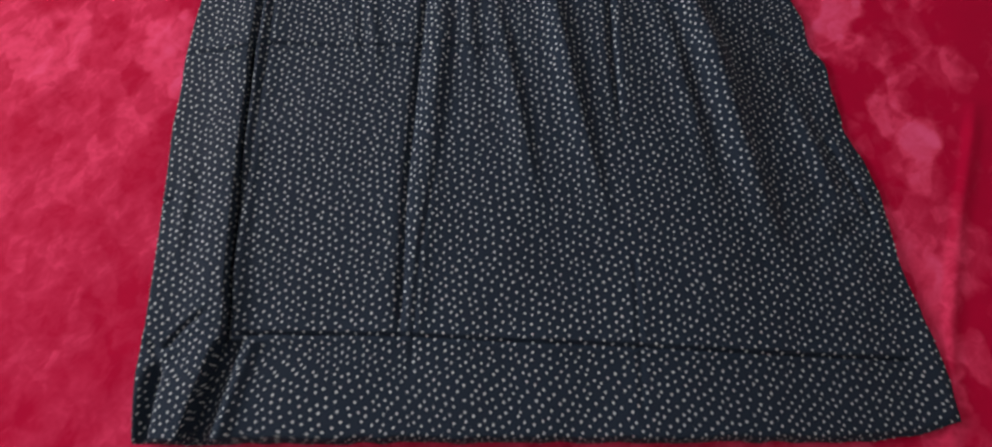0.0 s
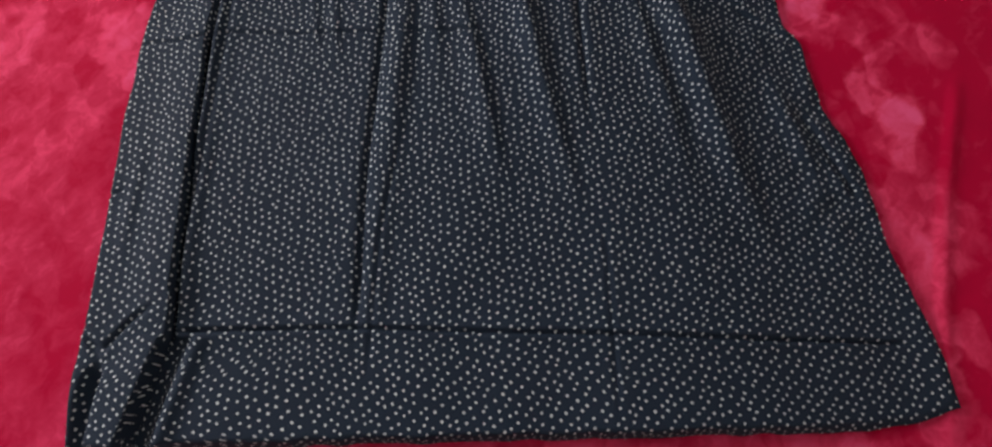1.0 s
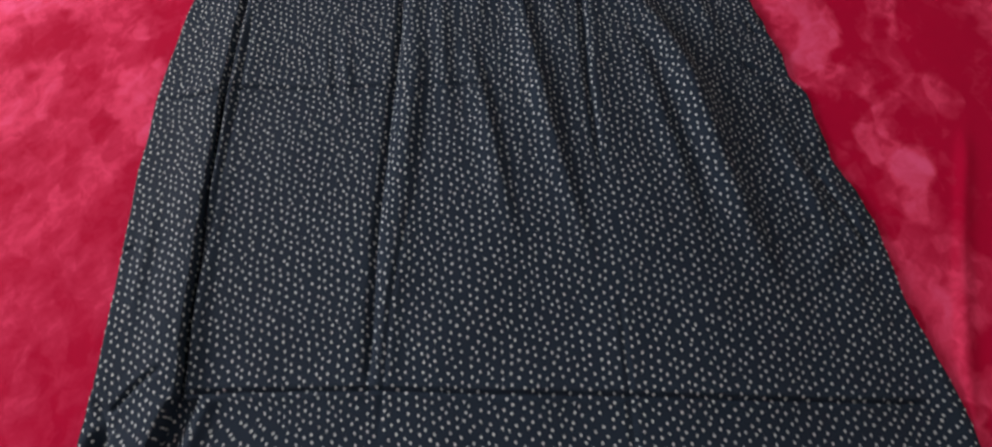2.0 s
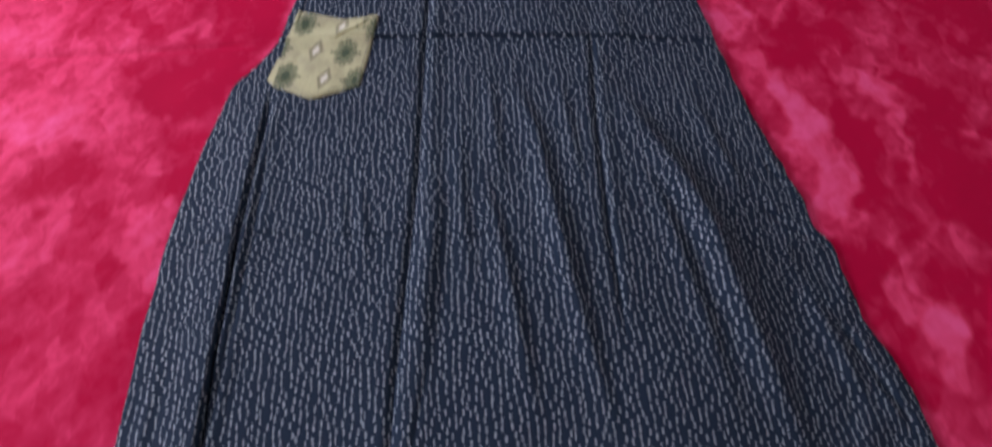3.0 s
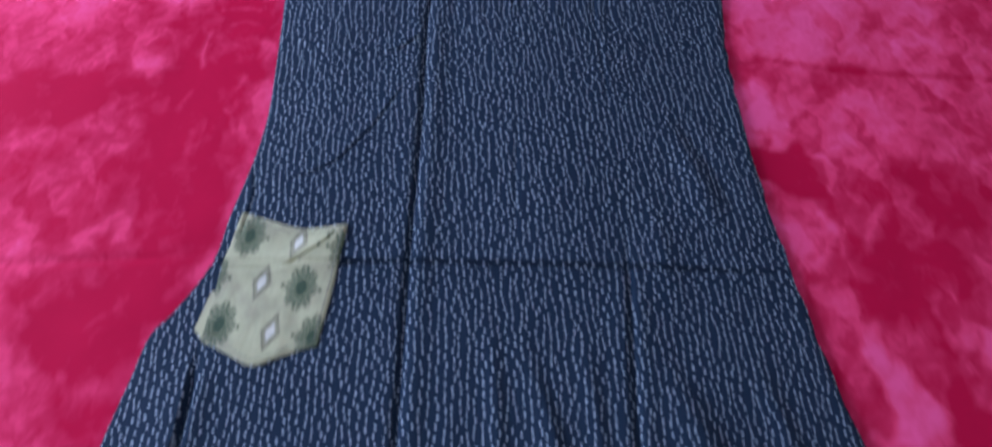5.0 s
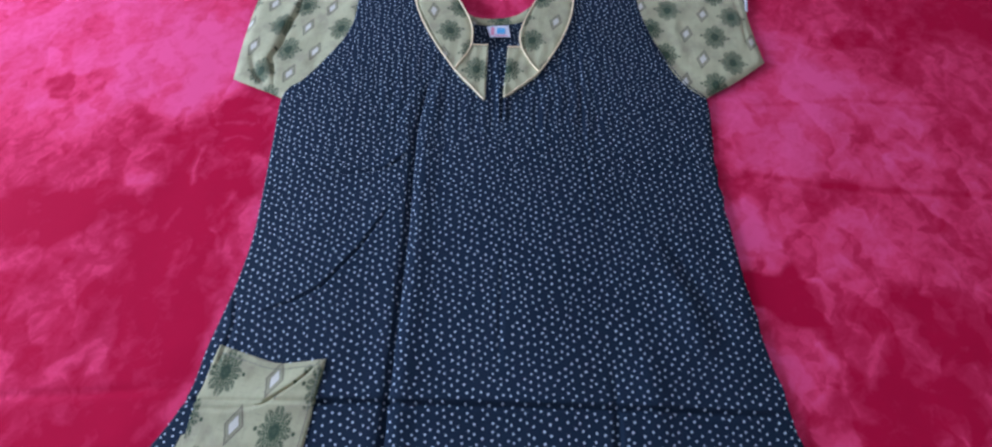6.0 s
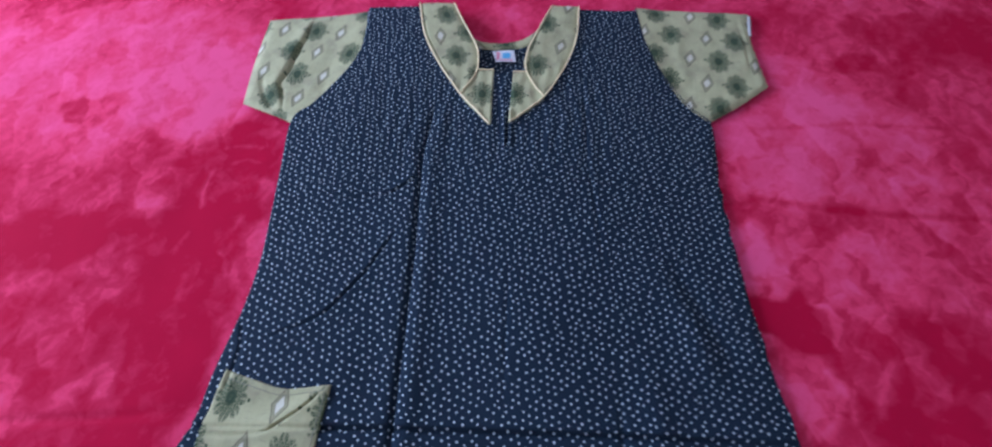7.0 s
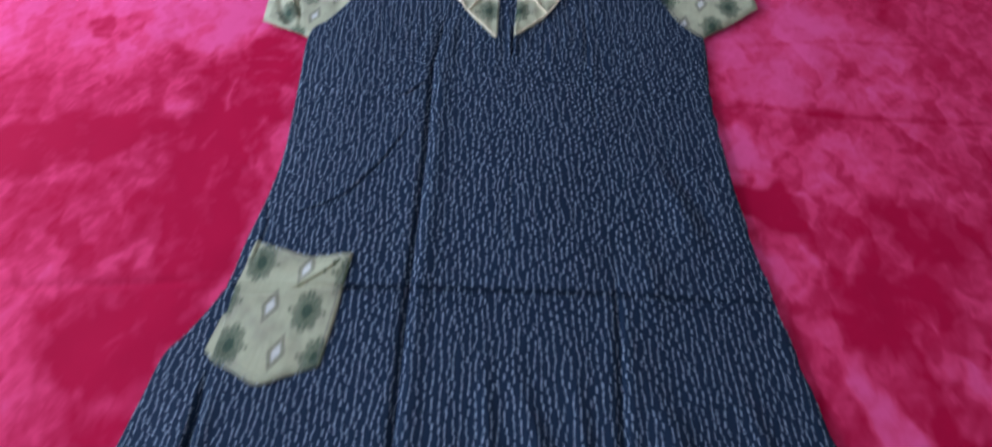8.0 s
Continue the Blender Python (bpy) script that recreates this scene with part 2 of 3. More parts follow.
    stain = n.step(n.noise(p, 22.0, 4.0, 0.65), 0.34, 0.56)
    ground = n.mix(n.math("MULTIPLY", stain, 0.52), ground, (0.26, 0.235, 0.145, 1))
    slub = n.step(n.noise(n.vec("MULTIPLY", p, (90.0, 420.0, 1.0)), 1.0, 2.0), 0.30, 0.42)
    ground = n.mix(n.math("MULTIPLY", slub, 0.35), ground, (0.24, 0.22, 0.15, 1))
    worn = n.math("ADD", 0.70, n.math("MULTIPLY", n.noise(p, 700.0, 2.0), 0.5))
    color = n.mix(n.math("MULTIPLY", most(line), n.math("MULTIPLY", worn, 0.8)), ground, (0.105, 0.095, 0.06, 1))
    color = n.mix(n.math("MULTIPLY", most(white), 0.92), color, (0.62, 0.60, 0.46, 1))
    color = n.mix(n.math("MULTIPLY", most(leaf), n.math("MULTIPLY", worn, 0.97)), color, (0.024, 0.052, 0.020, 1))
    color = n.mix(n.math("MULTIPLY", most(eye), 0.75), color, (0.030, 0.055, 0.027, 1))
    return n.done(color, 0.85, weave(n, p, 0.0012), 0.3, 0.0005, 0.05, (1, 1, 1, 1), 0.5, 0.2)


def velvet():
    """Crushed pile: brushed one way it shows deep crimson, the other way pale pink; its sheen is painted as fixed
    colour.
    """
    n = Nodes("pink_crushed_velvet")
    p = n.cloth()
    nap_sheen = n.put("ShaderNodeAttribute", attribute_name="nap_sheen").outputs["Fac"]

    def drift(scale, detail, reach, vector):
        w = n.put("ShaderNodeTexNoise", {"Vector": vector, "Scale": scale, "Detail": detail, "Roughness": 0.5}).outputs["Color"]
        return n.vec("ADD", vector, n.vec("MULTIPLY", n.vec("SUBTRACT", w, (0.5, 0.5, 0.5)), (reach, reach, 0.0)))

    def strokes(vector, stretch, turn, soft):
        """Patches of pile that lie each its own way, longer than wide."""
        t = n.put("ShaderNodeVectorRotate", {"Vector": vector, "Angle": turn}, rotation_type="Z_AXIS").outputs[0]
        c = n.put("ShaderNodeTexVoronoi", {"Vector": n.vec("MULTIPLY", t, stretch), "Scale": 1.0, "Smoothness": soft, "Randomness": 1.0}, voronoi_dimensions="2D", feature="SMOOTH_F1")
        return n.put("ShaderNodeSeparateColor", (c.outputs["Color"],)).outputs[0]

    wide = drift(9.0, 2.0, 0.07, p)
    close = drift(32.0, 3.0, 0.035, p)
    broad = strokes(wide, (17.0, 9.0, 1.0), 0.55, 0.35)
    small = strokes(close, (48.0, 22.0, 1.0), -0.25, 0.30)
    tuft = strokes(close, (95.0, 60.0, 1.0), 0.8, 0.45)
    turned = n.put("ShaderNodeVectorRotate", {"Vector": wide, "Angle": 0.75}, rotation_type="Z_AXIS").outputs[0]
    streak = n.noise(n.vec("MULTIPLY", turned, (40.0, 10.0, 1.0)), 1.0, 6.0, 0.62, 0.5)
    brush = n.noise(close, 75.0, 5.0, 0.7, 0.6)
    swirl = n.noise(p, 8.0, 4.0, 0.55, 0.5)
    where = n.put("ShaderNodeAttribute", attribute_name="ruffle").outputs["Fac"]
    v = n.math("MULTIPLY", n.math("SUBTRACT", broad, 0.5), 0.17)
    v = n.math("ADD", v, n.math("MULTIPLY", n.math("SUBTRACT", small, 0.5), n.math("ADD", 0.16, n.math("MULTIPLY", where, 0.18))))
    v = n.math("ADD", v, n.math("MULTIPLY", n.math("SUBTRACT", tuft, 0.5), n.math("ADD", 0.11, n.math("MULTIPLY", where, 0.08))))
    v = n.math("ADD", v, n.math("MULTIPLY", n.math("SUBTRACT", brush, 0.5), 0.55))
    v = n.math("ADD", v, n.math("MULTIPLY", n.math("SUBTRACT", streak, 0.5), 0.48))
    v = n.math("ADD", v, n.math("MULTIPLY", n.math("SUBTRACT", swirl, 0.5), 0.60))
    v = n.math("ADD", n.math("MULTIPLY", nap_sheen, 0.31), n.math("ADD", v, 0.455))
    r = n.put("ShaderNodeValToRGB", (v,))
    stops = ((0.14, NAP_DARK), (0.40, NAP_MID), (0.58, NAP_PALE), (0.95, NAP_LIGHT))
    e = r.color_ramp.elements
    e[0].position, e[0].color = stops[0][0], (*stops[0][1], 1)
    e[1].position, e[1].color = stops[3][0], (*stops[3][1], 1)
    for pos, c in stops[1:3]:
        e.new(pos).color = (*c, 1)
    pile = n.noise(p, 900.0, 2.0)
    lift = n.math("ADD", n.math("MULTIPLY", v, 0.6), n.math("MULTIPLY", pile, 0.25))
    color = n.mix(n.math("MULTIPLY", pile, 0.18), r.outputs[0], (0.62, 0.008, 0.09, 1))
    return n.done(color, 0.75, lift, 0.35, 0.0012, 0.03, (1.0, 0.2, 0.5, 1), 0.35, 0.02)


def plain(name, a, b, rough, scale=6.0, bump=0.1):
    n = Nodes(name)
    p = n.put("ShaderNodeTexCoord").outputs["Object"]
    f = n.noise(p, scale, 5.0)
    return n.done(n.mix(f, (*a, 1), (*b, 1)), rough, n.noise(p, scale * 25, 3.0), bump, 0.002)


DOT_PITCH, DOT_SIZE, PRINT_PITCH = 0.0089, 0.132, 0.1
# base colours of the velvet, from its dullest to its brightest sheen
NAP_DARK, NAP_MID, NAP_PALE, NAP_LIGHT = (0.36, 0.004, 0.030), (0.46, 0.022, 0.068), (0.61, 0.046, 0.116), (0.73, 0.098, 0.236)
DOTTED, PRINTED, VELVET = dotted_cotton(), printed_cotton(), velvet()
CORD = plain("cream_piping", (0.78, 0.64, 0.33), (0.86, 0.74, 0.44), 0.6, 60)
LABEL = plain("white_satin_label", (0.72, 0.72, 0.74), (0.8, 0.8, 0.82), 0.4, 80)
LINING = plain("pale_cotton_lining", (0.44, 0.44, 0.42), (0.52, 0.52, 0.50), 0.8, 60)
LABEL_BLUE = plain("label_blue", (0.12, 0.38, 0.62), (0.18, 0.45, 0.70), 0.5, 80)
LABEL_PINK = plain("label_pink", (0.68, 0.24, 0.32), (0.75, 0.32, 0.40), 0.5, 80)
THREAD = plain("navy_thread", (0.008, 0.011, 0.022), (0.013, 0.017, 0.03), 0.8, 60)
PAINT = plain("cream_wall_paint", (0.62, 0.60, 0.56), (0.68, 0.66, 0.62), 0.8, 2.0)
WHITE = plain("white_ceiling_paint", (0.74, 0.74, 0.72), (0.8, 0.8, 0.78), 0.85, 2.0)
TILE = plain("grey_floor", (0.30, 0.28, 0.26), (0.38, 0.36, 0.33), 0.5, 3.0)
TICKING = plain("mattress_ticking", (0.55, 0.53, 0.5), (0.62, 0.6, 0.57), 0.8, 12.0)

# ---- the room ----
FLOOR, TOP = -0.55, 2.25
X0, X1, Y0, Y1 = -2.64, 2.6, -2.0, 3.4
tagged(box("floor", (X0 - 0.15, Y0 - 0.15, FLOOR - 0.1), (X1 + 0.15, Y1 + 0.15, FLOOR), TILE), "plain grey floor under the bed", "floor", kind="structure")
tagged(box("ceiling", (X0 - 0.15, Y0 - 0.15, TOP), (X1 + 0.15, Y1 + 0.15, TOP + 0.1), WHITE), "plain white painted ceiling", "ceiling", kind="structure")
tagged(box("wall_north", (X0, Y1, FLOOR), (X1, Y1 + 0.15, TOP), PAINT), "plain cream painted wall", "wall", kind="structure")
tagged(box("wall_south", (X0, Y0 - 0.15, FLOOR), (X1, Y0, TOP), PAINT), "plain cream painted wall", "wall", kind="structure")
tagged(box("wall_east", (X1, Y0 - 0.15, FLOOR), (X1 + 0.15, Y1 + 0.15, TOP), PAINT), "plain cream painted wall", "wall", kind="structure")
# bounds of the opening made in the unseen wall for the added area light
WY0, WY1, WZ0, WZ1 = 0.55, 2.05, 0.50, 1.60
west = tagged(new("wall_west"), "unseen cream painted wall with an opening added for the side light", "wall", kind="structure")
for lo, hi in (((Y0 - 0.15, FLOOR), (WY0, TOP)), ((WY1, FLOOR), (Y1 + 0.15, TOP)), ((WY0, FLOOR), (WY1, WZ0)), ((WY0, WZ1), (WY1, TOP))):
    box("wall_panel", (X0 - 0.15, lo[0], lo[1]), (X0, hi[0], hi[1]), PAINT, west)

# ---- the bed and its cover ----
bed = tagged(new("bed"), "low bed with a pale mattress under a velvet cover", "bed")
box("mattress", (-0.85, -0.45, -0.20), (1.05, 1.85, -0.009), TICKING, bed, bevel=0.03)
box("bed_base", (-0.83, -0.43, FLOOR), (1.03, 1.83, -0.20), TICKING, bed, bevel=0.01)

# brushed patches of the pile, their sheen and shade painted as colour: x, y, half width, half length, turn, strength
# (minus: deep crimson, plus: pale)
NAP_SHEEN_WEST = [
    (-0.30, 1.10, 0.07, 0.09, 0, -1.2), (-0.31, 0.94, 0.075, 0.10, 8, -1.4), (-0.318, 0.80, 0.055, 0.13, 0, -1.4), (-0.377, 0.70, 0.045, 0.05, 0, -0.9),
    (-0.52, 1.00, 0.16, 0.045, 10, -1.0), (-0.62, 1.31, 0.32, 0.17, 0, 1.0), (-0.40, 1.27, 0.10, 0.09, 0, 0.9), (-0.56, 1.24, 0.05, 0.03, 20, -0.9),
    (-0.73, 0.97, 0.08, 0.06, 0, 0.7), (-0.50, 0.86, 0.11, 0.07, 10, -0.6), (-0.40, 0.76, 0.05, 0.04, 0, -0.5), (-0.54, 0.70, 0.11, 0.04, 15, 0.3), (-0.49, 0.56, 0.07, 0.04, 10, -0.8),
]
NAP_SHEEN_WEST_FOOT = [
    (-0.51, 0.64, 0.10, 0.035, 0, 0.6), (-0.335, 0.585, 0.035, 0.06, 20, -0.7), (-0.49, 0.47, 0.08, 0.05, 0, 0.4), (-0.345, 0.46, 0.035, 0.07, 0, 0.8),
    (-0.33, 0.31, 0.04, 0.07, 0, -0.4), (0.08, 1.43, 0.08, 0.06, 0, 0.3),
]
NAP_SHEEN_EAST = [
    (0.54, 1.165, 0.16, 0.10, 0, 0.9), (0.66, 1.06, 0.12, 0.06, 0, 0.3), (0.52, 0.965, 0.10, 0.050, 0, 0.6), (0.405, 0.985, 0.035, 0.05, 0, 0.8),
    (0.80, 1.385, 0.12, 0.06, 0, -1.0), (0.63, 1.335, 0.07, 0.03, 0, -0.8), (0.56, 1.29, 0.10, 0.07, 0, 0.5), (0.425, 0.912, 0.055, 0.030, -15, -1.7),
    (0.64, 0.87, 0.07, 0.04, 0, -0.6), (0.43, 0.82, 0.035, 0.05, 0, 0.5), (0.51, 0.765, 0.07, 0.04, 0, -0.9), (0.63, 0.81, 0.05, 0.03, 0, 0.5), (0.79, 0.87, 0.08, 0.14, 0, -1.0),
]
NAP_SHEEN_EAST_FOOT = [
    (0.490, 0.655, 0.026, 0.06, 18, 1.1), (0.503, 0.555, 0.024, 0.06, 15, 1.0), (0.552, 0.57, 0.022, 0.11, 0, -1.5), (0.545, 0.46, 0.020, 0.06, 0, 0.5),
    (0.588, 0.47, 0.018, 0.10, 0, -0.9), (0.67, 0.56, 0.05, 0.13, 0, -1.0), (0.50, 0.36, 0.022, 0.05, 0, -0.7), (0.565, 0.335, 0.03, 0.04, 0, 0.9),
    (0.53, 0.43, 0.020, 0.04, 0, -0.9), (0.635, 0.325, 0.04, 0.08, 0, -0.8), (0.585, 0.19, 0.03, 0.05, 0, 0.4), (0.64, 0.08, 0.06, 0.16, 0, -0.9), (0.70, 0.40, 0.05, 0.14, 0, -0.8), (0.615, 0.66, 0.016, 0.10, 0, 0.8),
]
# thin marks in the pile; the minus lines paint in the shade of creases: line, half width, strength
NAP_AND_CREASE_SHADE = [
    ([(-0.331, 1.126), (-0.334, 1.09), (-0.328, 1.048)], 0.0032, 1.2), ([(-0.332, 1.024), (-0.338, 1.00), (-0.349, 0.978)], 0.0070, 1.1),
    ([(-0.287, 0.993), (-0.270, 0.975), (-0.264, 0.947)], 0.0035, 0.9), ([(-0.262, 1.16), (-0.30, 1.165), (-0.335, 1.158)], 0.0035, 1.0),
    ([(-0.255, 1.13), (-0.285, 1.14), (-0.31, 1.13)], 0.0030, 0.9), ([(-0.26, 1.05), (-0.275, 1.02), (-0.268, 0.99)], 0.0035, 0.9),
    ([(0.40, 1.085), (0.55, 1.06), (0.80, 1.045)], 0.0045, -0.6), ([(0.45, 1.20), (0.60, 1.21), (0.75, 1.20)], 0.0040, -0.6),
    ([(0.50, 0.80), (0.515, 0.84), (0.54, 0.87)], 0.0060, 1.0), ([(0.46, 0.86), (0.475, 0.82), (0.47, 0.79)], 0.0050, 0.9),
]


def ruffle_at(x, y):
    """How much the pile is stirred into small tufts: most on the east side, little where it was smoothed down."""
    return np.clip(0.12 + 0.85 * ramp(x, 0.15, 0.40) * ramp(y, 1.35, 0.95) + 0.35 * ramp(x, 0.0, -0.3) * ramp(y, 0.30, 0.55) + 0.25 * vnoise(x, y, 0.12, 26), 0.0, 1.1)


def nap_sheen_at(x, y):
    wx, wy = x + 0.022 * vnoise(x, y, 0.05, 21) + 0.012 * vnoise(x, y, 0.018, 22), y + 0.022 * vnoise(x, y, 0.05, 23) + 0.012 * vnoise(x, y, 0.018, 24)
    # two broad ramps paint the lower sides darker, standing in for weaker light
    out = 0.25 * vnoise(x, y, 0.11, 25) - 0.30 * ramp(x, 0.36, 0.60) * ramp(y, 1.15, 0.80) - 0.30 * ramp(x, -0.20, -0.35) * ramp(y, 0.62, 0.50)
    for cx, cy, rx, ry, turn, force in NAP_SHEEN_WEST + NAP_SHEEN_WEST_FOOT + NAP_SHEEN_EAST + NAP_SHEEN_EAST_FOOT:
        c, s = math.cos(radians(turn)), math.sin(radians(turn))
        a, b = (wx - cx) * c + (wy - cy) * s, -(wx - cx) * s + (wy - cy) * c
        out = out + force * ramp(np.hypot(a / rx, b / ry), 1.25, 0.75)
    for line, wide, force in NAP_AND_CREASE_SHADE:
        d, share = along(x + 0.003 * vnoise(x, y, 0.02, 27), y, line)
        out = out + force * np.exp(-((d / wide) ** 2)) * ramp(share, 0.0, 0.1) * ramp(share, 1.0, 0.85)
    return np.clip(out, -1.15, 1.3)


def cover_height(x, y):
    z = 0.0018 * vnoise(x, y, 0.16, 31) + 0.0008 * vnoise(x, y, 0.05, 32)
    z = z + crease(x, y, [(-0.25, 0.789), (-0.46, 0.774), (-0.80, 0.765)], -0.0024, 0.005, 0.005)
    z = z + crease(x, y, [(0.30, 1.09), (0.47, 1.067), (0.585, 1.054), (0.85, 1.04)], -0.0024, 0.005, 0.005)
    z = z + crease(x, y, [(0.66, 0.42), (0.600, 0.25), (0.565, 0.13), (0.53, -0.02)], 0.0030, 0.006, 0.010)
    z = z + crease(x, y, [(0.80, 0.36), (0.72, 0.10), (0.69, -0.1)], 0.0015, 0.008, 0.010)
    over = np.maximum(np.maximum(-0.93 - x, x - 1.13), np.maximum(-0.53 - y, y - 1.93))
    return z - 0.004 - np.where(over > 0, over * 4.0, 0.0) - 0.02 * ramp(over, -0.05, 0.0)


gx, gy = np.meshgrid(np.linspace(-1.02, 1.22, 640), np.linspace(-0.62, 2.02, 750))
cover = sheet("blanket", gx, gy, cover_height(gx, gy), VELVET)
nap_sheen = cover.data.attributes.new("nap_sheen", "FLOAT", "POINT")
nap_sheen.data.foreach_set("value", nap_sheen_at(gx, gy).astype(np.float32).ravel())
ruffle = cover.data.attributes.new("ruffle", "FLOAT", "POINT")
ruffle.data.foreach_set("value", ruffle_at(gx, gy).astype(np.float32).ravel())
tagged(cover, "crimson and pink crushed velvet blanket spread over the bed", "blanket")

# ---- the nightgown ----
gown = tagged(new("nightgown"), "navy polka-dot cotton nightgown with sage printed sleeves, laid flat on velvet", "nightgown")
gown_left = spline([
    (-0.285, 0.000), (-0.295, 0.063), (-0.297, 0.128), (-0.301, 0.198), (-0.307, 0.285), (-0.312, 0.350), (-0.311, 0.400),
    (-0.314, 0.452), (-0.308, 0.541), (-0.303, 0.594), (-0.294, 0.650), (-0.286, 0.694), (-0.267, 0.720), (-0.239, 0.775),
    (-0.232, 0.836), (-0.220, 0.911), (-0.217, 0.985), (-0.226, 1.115), (-0.231, 1.202), (-0.209, 1.232), (-0.187, 1.268),
    (-0.158, 1.331), (-0.150, 1.384), (-0.154, 1.458)], 400)
gown_right = spline([
    (0.546, 0.030), (0.543, 0.078), (0.531, 0.142), (0.516, 0.203), (0.508, 0.285), (0.488, 0.345), (0.477, 0.395),
    (0.475, 0.448), (0.457, 0.474), (0.458, 0.508), (0.446, 0.548), (0.440, 0.572), (0.421, 0.660), (0.403, 0.772),
    (0.391, 0.855), (0.383, 0.975), (0.381, 1.095), (0.390, 1.205), (0.363, 1.237), (0.335, 1.302), (0.319, 1.373), (0.313, 1.458)], 400)


def edge_left(y):
    return np.interp(y, gown_left[:, 1], gown_left[:, 0]) - 0.003


def edge_right(y):
    return np.interp(y, gown_right[:, 1], gown_right[:, 0]) + 0.003 + 0.003 * ramp(y, 0.75, 0.45)


FOLD_A = [(-0.229, 0.715), (-0.232, 0.60), (-0.231, 0.45), (-0.226, 0.30), (-0.218, 0.18), (-0.210, 0.105)]
FOLD_V = [(-0.210, 0.105), (-0.223, 0.052), (-0.237, -0.02)]
FOLD_B = [(-0.012, 1.25), (-0.024, 1.13), (-0.019, 0.98), (-0.019, 0.75), (-0.014, 0.53), (-0.022, 0.28), (-0.019, 0.09)]
FOLD_C = [(0.222, 0.84), (0.222, 0.76), (0.215, 0.62), (0.214, 0.45), (0.222, 0.30)]
# soft folds that fan out from the hips: line, height, width before and behind the dark side
FANS = [
    ([(0.100, 0.73), (0.139, 0.610), (0.158, 0.497), (0.180, 0.33)], 0.0055, 0.016, 0.006),
    ([(0.066, 0.57), (0.095, 0.443), (0.111, 0.358), (0.136, 0.22)], 0.0050, 0.015, 0.006),
    ([(0.135, 0.57), (0.165, 0.444), (0.185, 0.334), (0.215, 0.20)], 0.0050, 0.016, 0.006),
    ([(0.235, 0.735), (0.262, 0.65), (0.305, 0.555), (0.345, 0.455), (0.378, 0.36), (0.398, 0.25)], 0.0085, 0.024, 0.012),
    ([(0.300, 0.62), (0.327, 0.518), (0.342, 0.427), (0.377, 0.281), (0.415, 0.15)], 0.0075, 0.018, 0.010),
    ([(0.252, 0.60), (0.290, 0.48), (0.312, 0.36), (0.330, 0.22)], 0.0045, 0.016, 0.007),
    ([(0.010, 0.60), (0.018, 0.48), (0.012, 0.38), (0.012, 0.22)], 0.0045, 0.014, 0.008),
]
FANS_SMALL = [
    ([(0.038, 0.66), (0.048, 0.50), (0.062, 0.36)], 0.0028, 0.012, 0.006),
    ([(-0.085, 0.56), (-0.070, 0.48), (-0.058, 0.40)], 0.0022, 0.009, 0.005),
    ([(-0.105, 0.54), (-0.092, 0.47), (-0.085, 0.42)], 0.0016, 0.008, 0.004),
    ([(0.290, 0.98), (0.318, 0.90), (0.340, 0.80)], 0.0022, 0.016, 0.012),
    ([(0.255, 0.88), (0.268, 0.80), (0.275, 0.70)], 0.0020, 0.018, 0.011),
    ([(-0.272, 0.34), (-0.268, 0.26), (-0.262, 0.15)], 0.0022, 0.010, 0.006),
    ([(0.425, 0.44), (0.450, 0.34), (0.475, 0.22)], 0.0040, 0.013, 0.008),
    ([(0.075, 0.74), (0.085, 0.64), (0.095, 0.50)], 0.0026, 0.010, 0.006),
    ([(0.170, 0.72), (0.185, 0.60), (0.195, 0.48)], 0.0026, 0.010, 0.006),
    ([(0.345, 0.70), (0.375, 0.58), (0.400, 0.48)], 0.0036, 0.015, 0.008),
]
# creases pressed in by folding: line, depth, width
PRESSED = [
    ([(-0.206, 0.111), (-0.016, 0.112), (0.091, 0.108), (0.224, 0.105), (0.355, 0.100), (0.52, 0.096)], 0.0027, 0.0023),
    ([(-0.312, 0.450), (-0.262, 0.450), (-0.199, 0.463), (-0.115, 0.457), (-0.01, 0.455), (0.10, 0.451)], 0.0017, 0.0028),
    ([(-0.251, 0.773), (-0.098, 0.775), (0.093, 0.775), (0.250, 0.775), (0.41, 0.772)], 0.0035, 0.0034),
    ([(-0.223, 1.092), (-0.166, 1.079), (-0.110, 1.062), (-0.059, 1.070), (-0.027, 1.096)], 0.0021, 0.0024),
    ([(-0.027, 1.096), (0.024, 1.111), (0.182, 1.099), (0.300, 1.089), (0.39, 1.094)], 0.0011, 0.0035),
]
WRINKLES = [
    ([(-0.195, 0.862), (-0.141, 0.886), (-0.114, 0.902), (-0.076, 0.953), (-0.036, 1.030)], 0.0021, 0.0024),
    ([(-0.290, 0.107), (-0.267, 0.093), (-0.248, 0.116), (-0.220, 0.140)], 0.0028, 0.0032),
    ([(-0.300, 0.125), (-0.285, 0.105), (-0.262, 0.075)], 0.0018, 0.0030),
    ([(-0.312, 0.258), (-0.300, 0.256), (-0.285, 0.262)], 0.0018, 0.0026),
    ([(-0.268, 0.085), (-0.273, 0.04), (-0.272, -0.01)], 0.0080, 0.0080),
    ([(-0.215, 0.90), (-0.205, 0.86), (-0.21, 0.80)], 0.0015, 0.0030),
    ([(0.015, 0.33), (-0.002, 0.20), (-0.006, 0.05)], 0.0012, 0.0030),
    ([(0.094, 1.222), (0.094, 1.145)], 0.0060, 0.0022),
    ([(0.225, 0.22), (0.226, 0.12), (0.226, 0.02)], 0.0010, 0.0030),
    ([(0.212, 1.42), (0.206, 1.13), (0.221, 0.93)], 0.0010, 0.0030),
    ([(0.100, 0.98), (0.098, 0.86), (0.097, 0.80)], 0.0008, 0.0030),
]
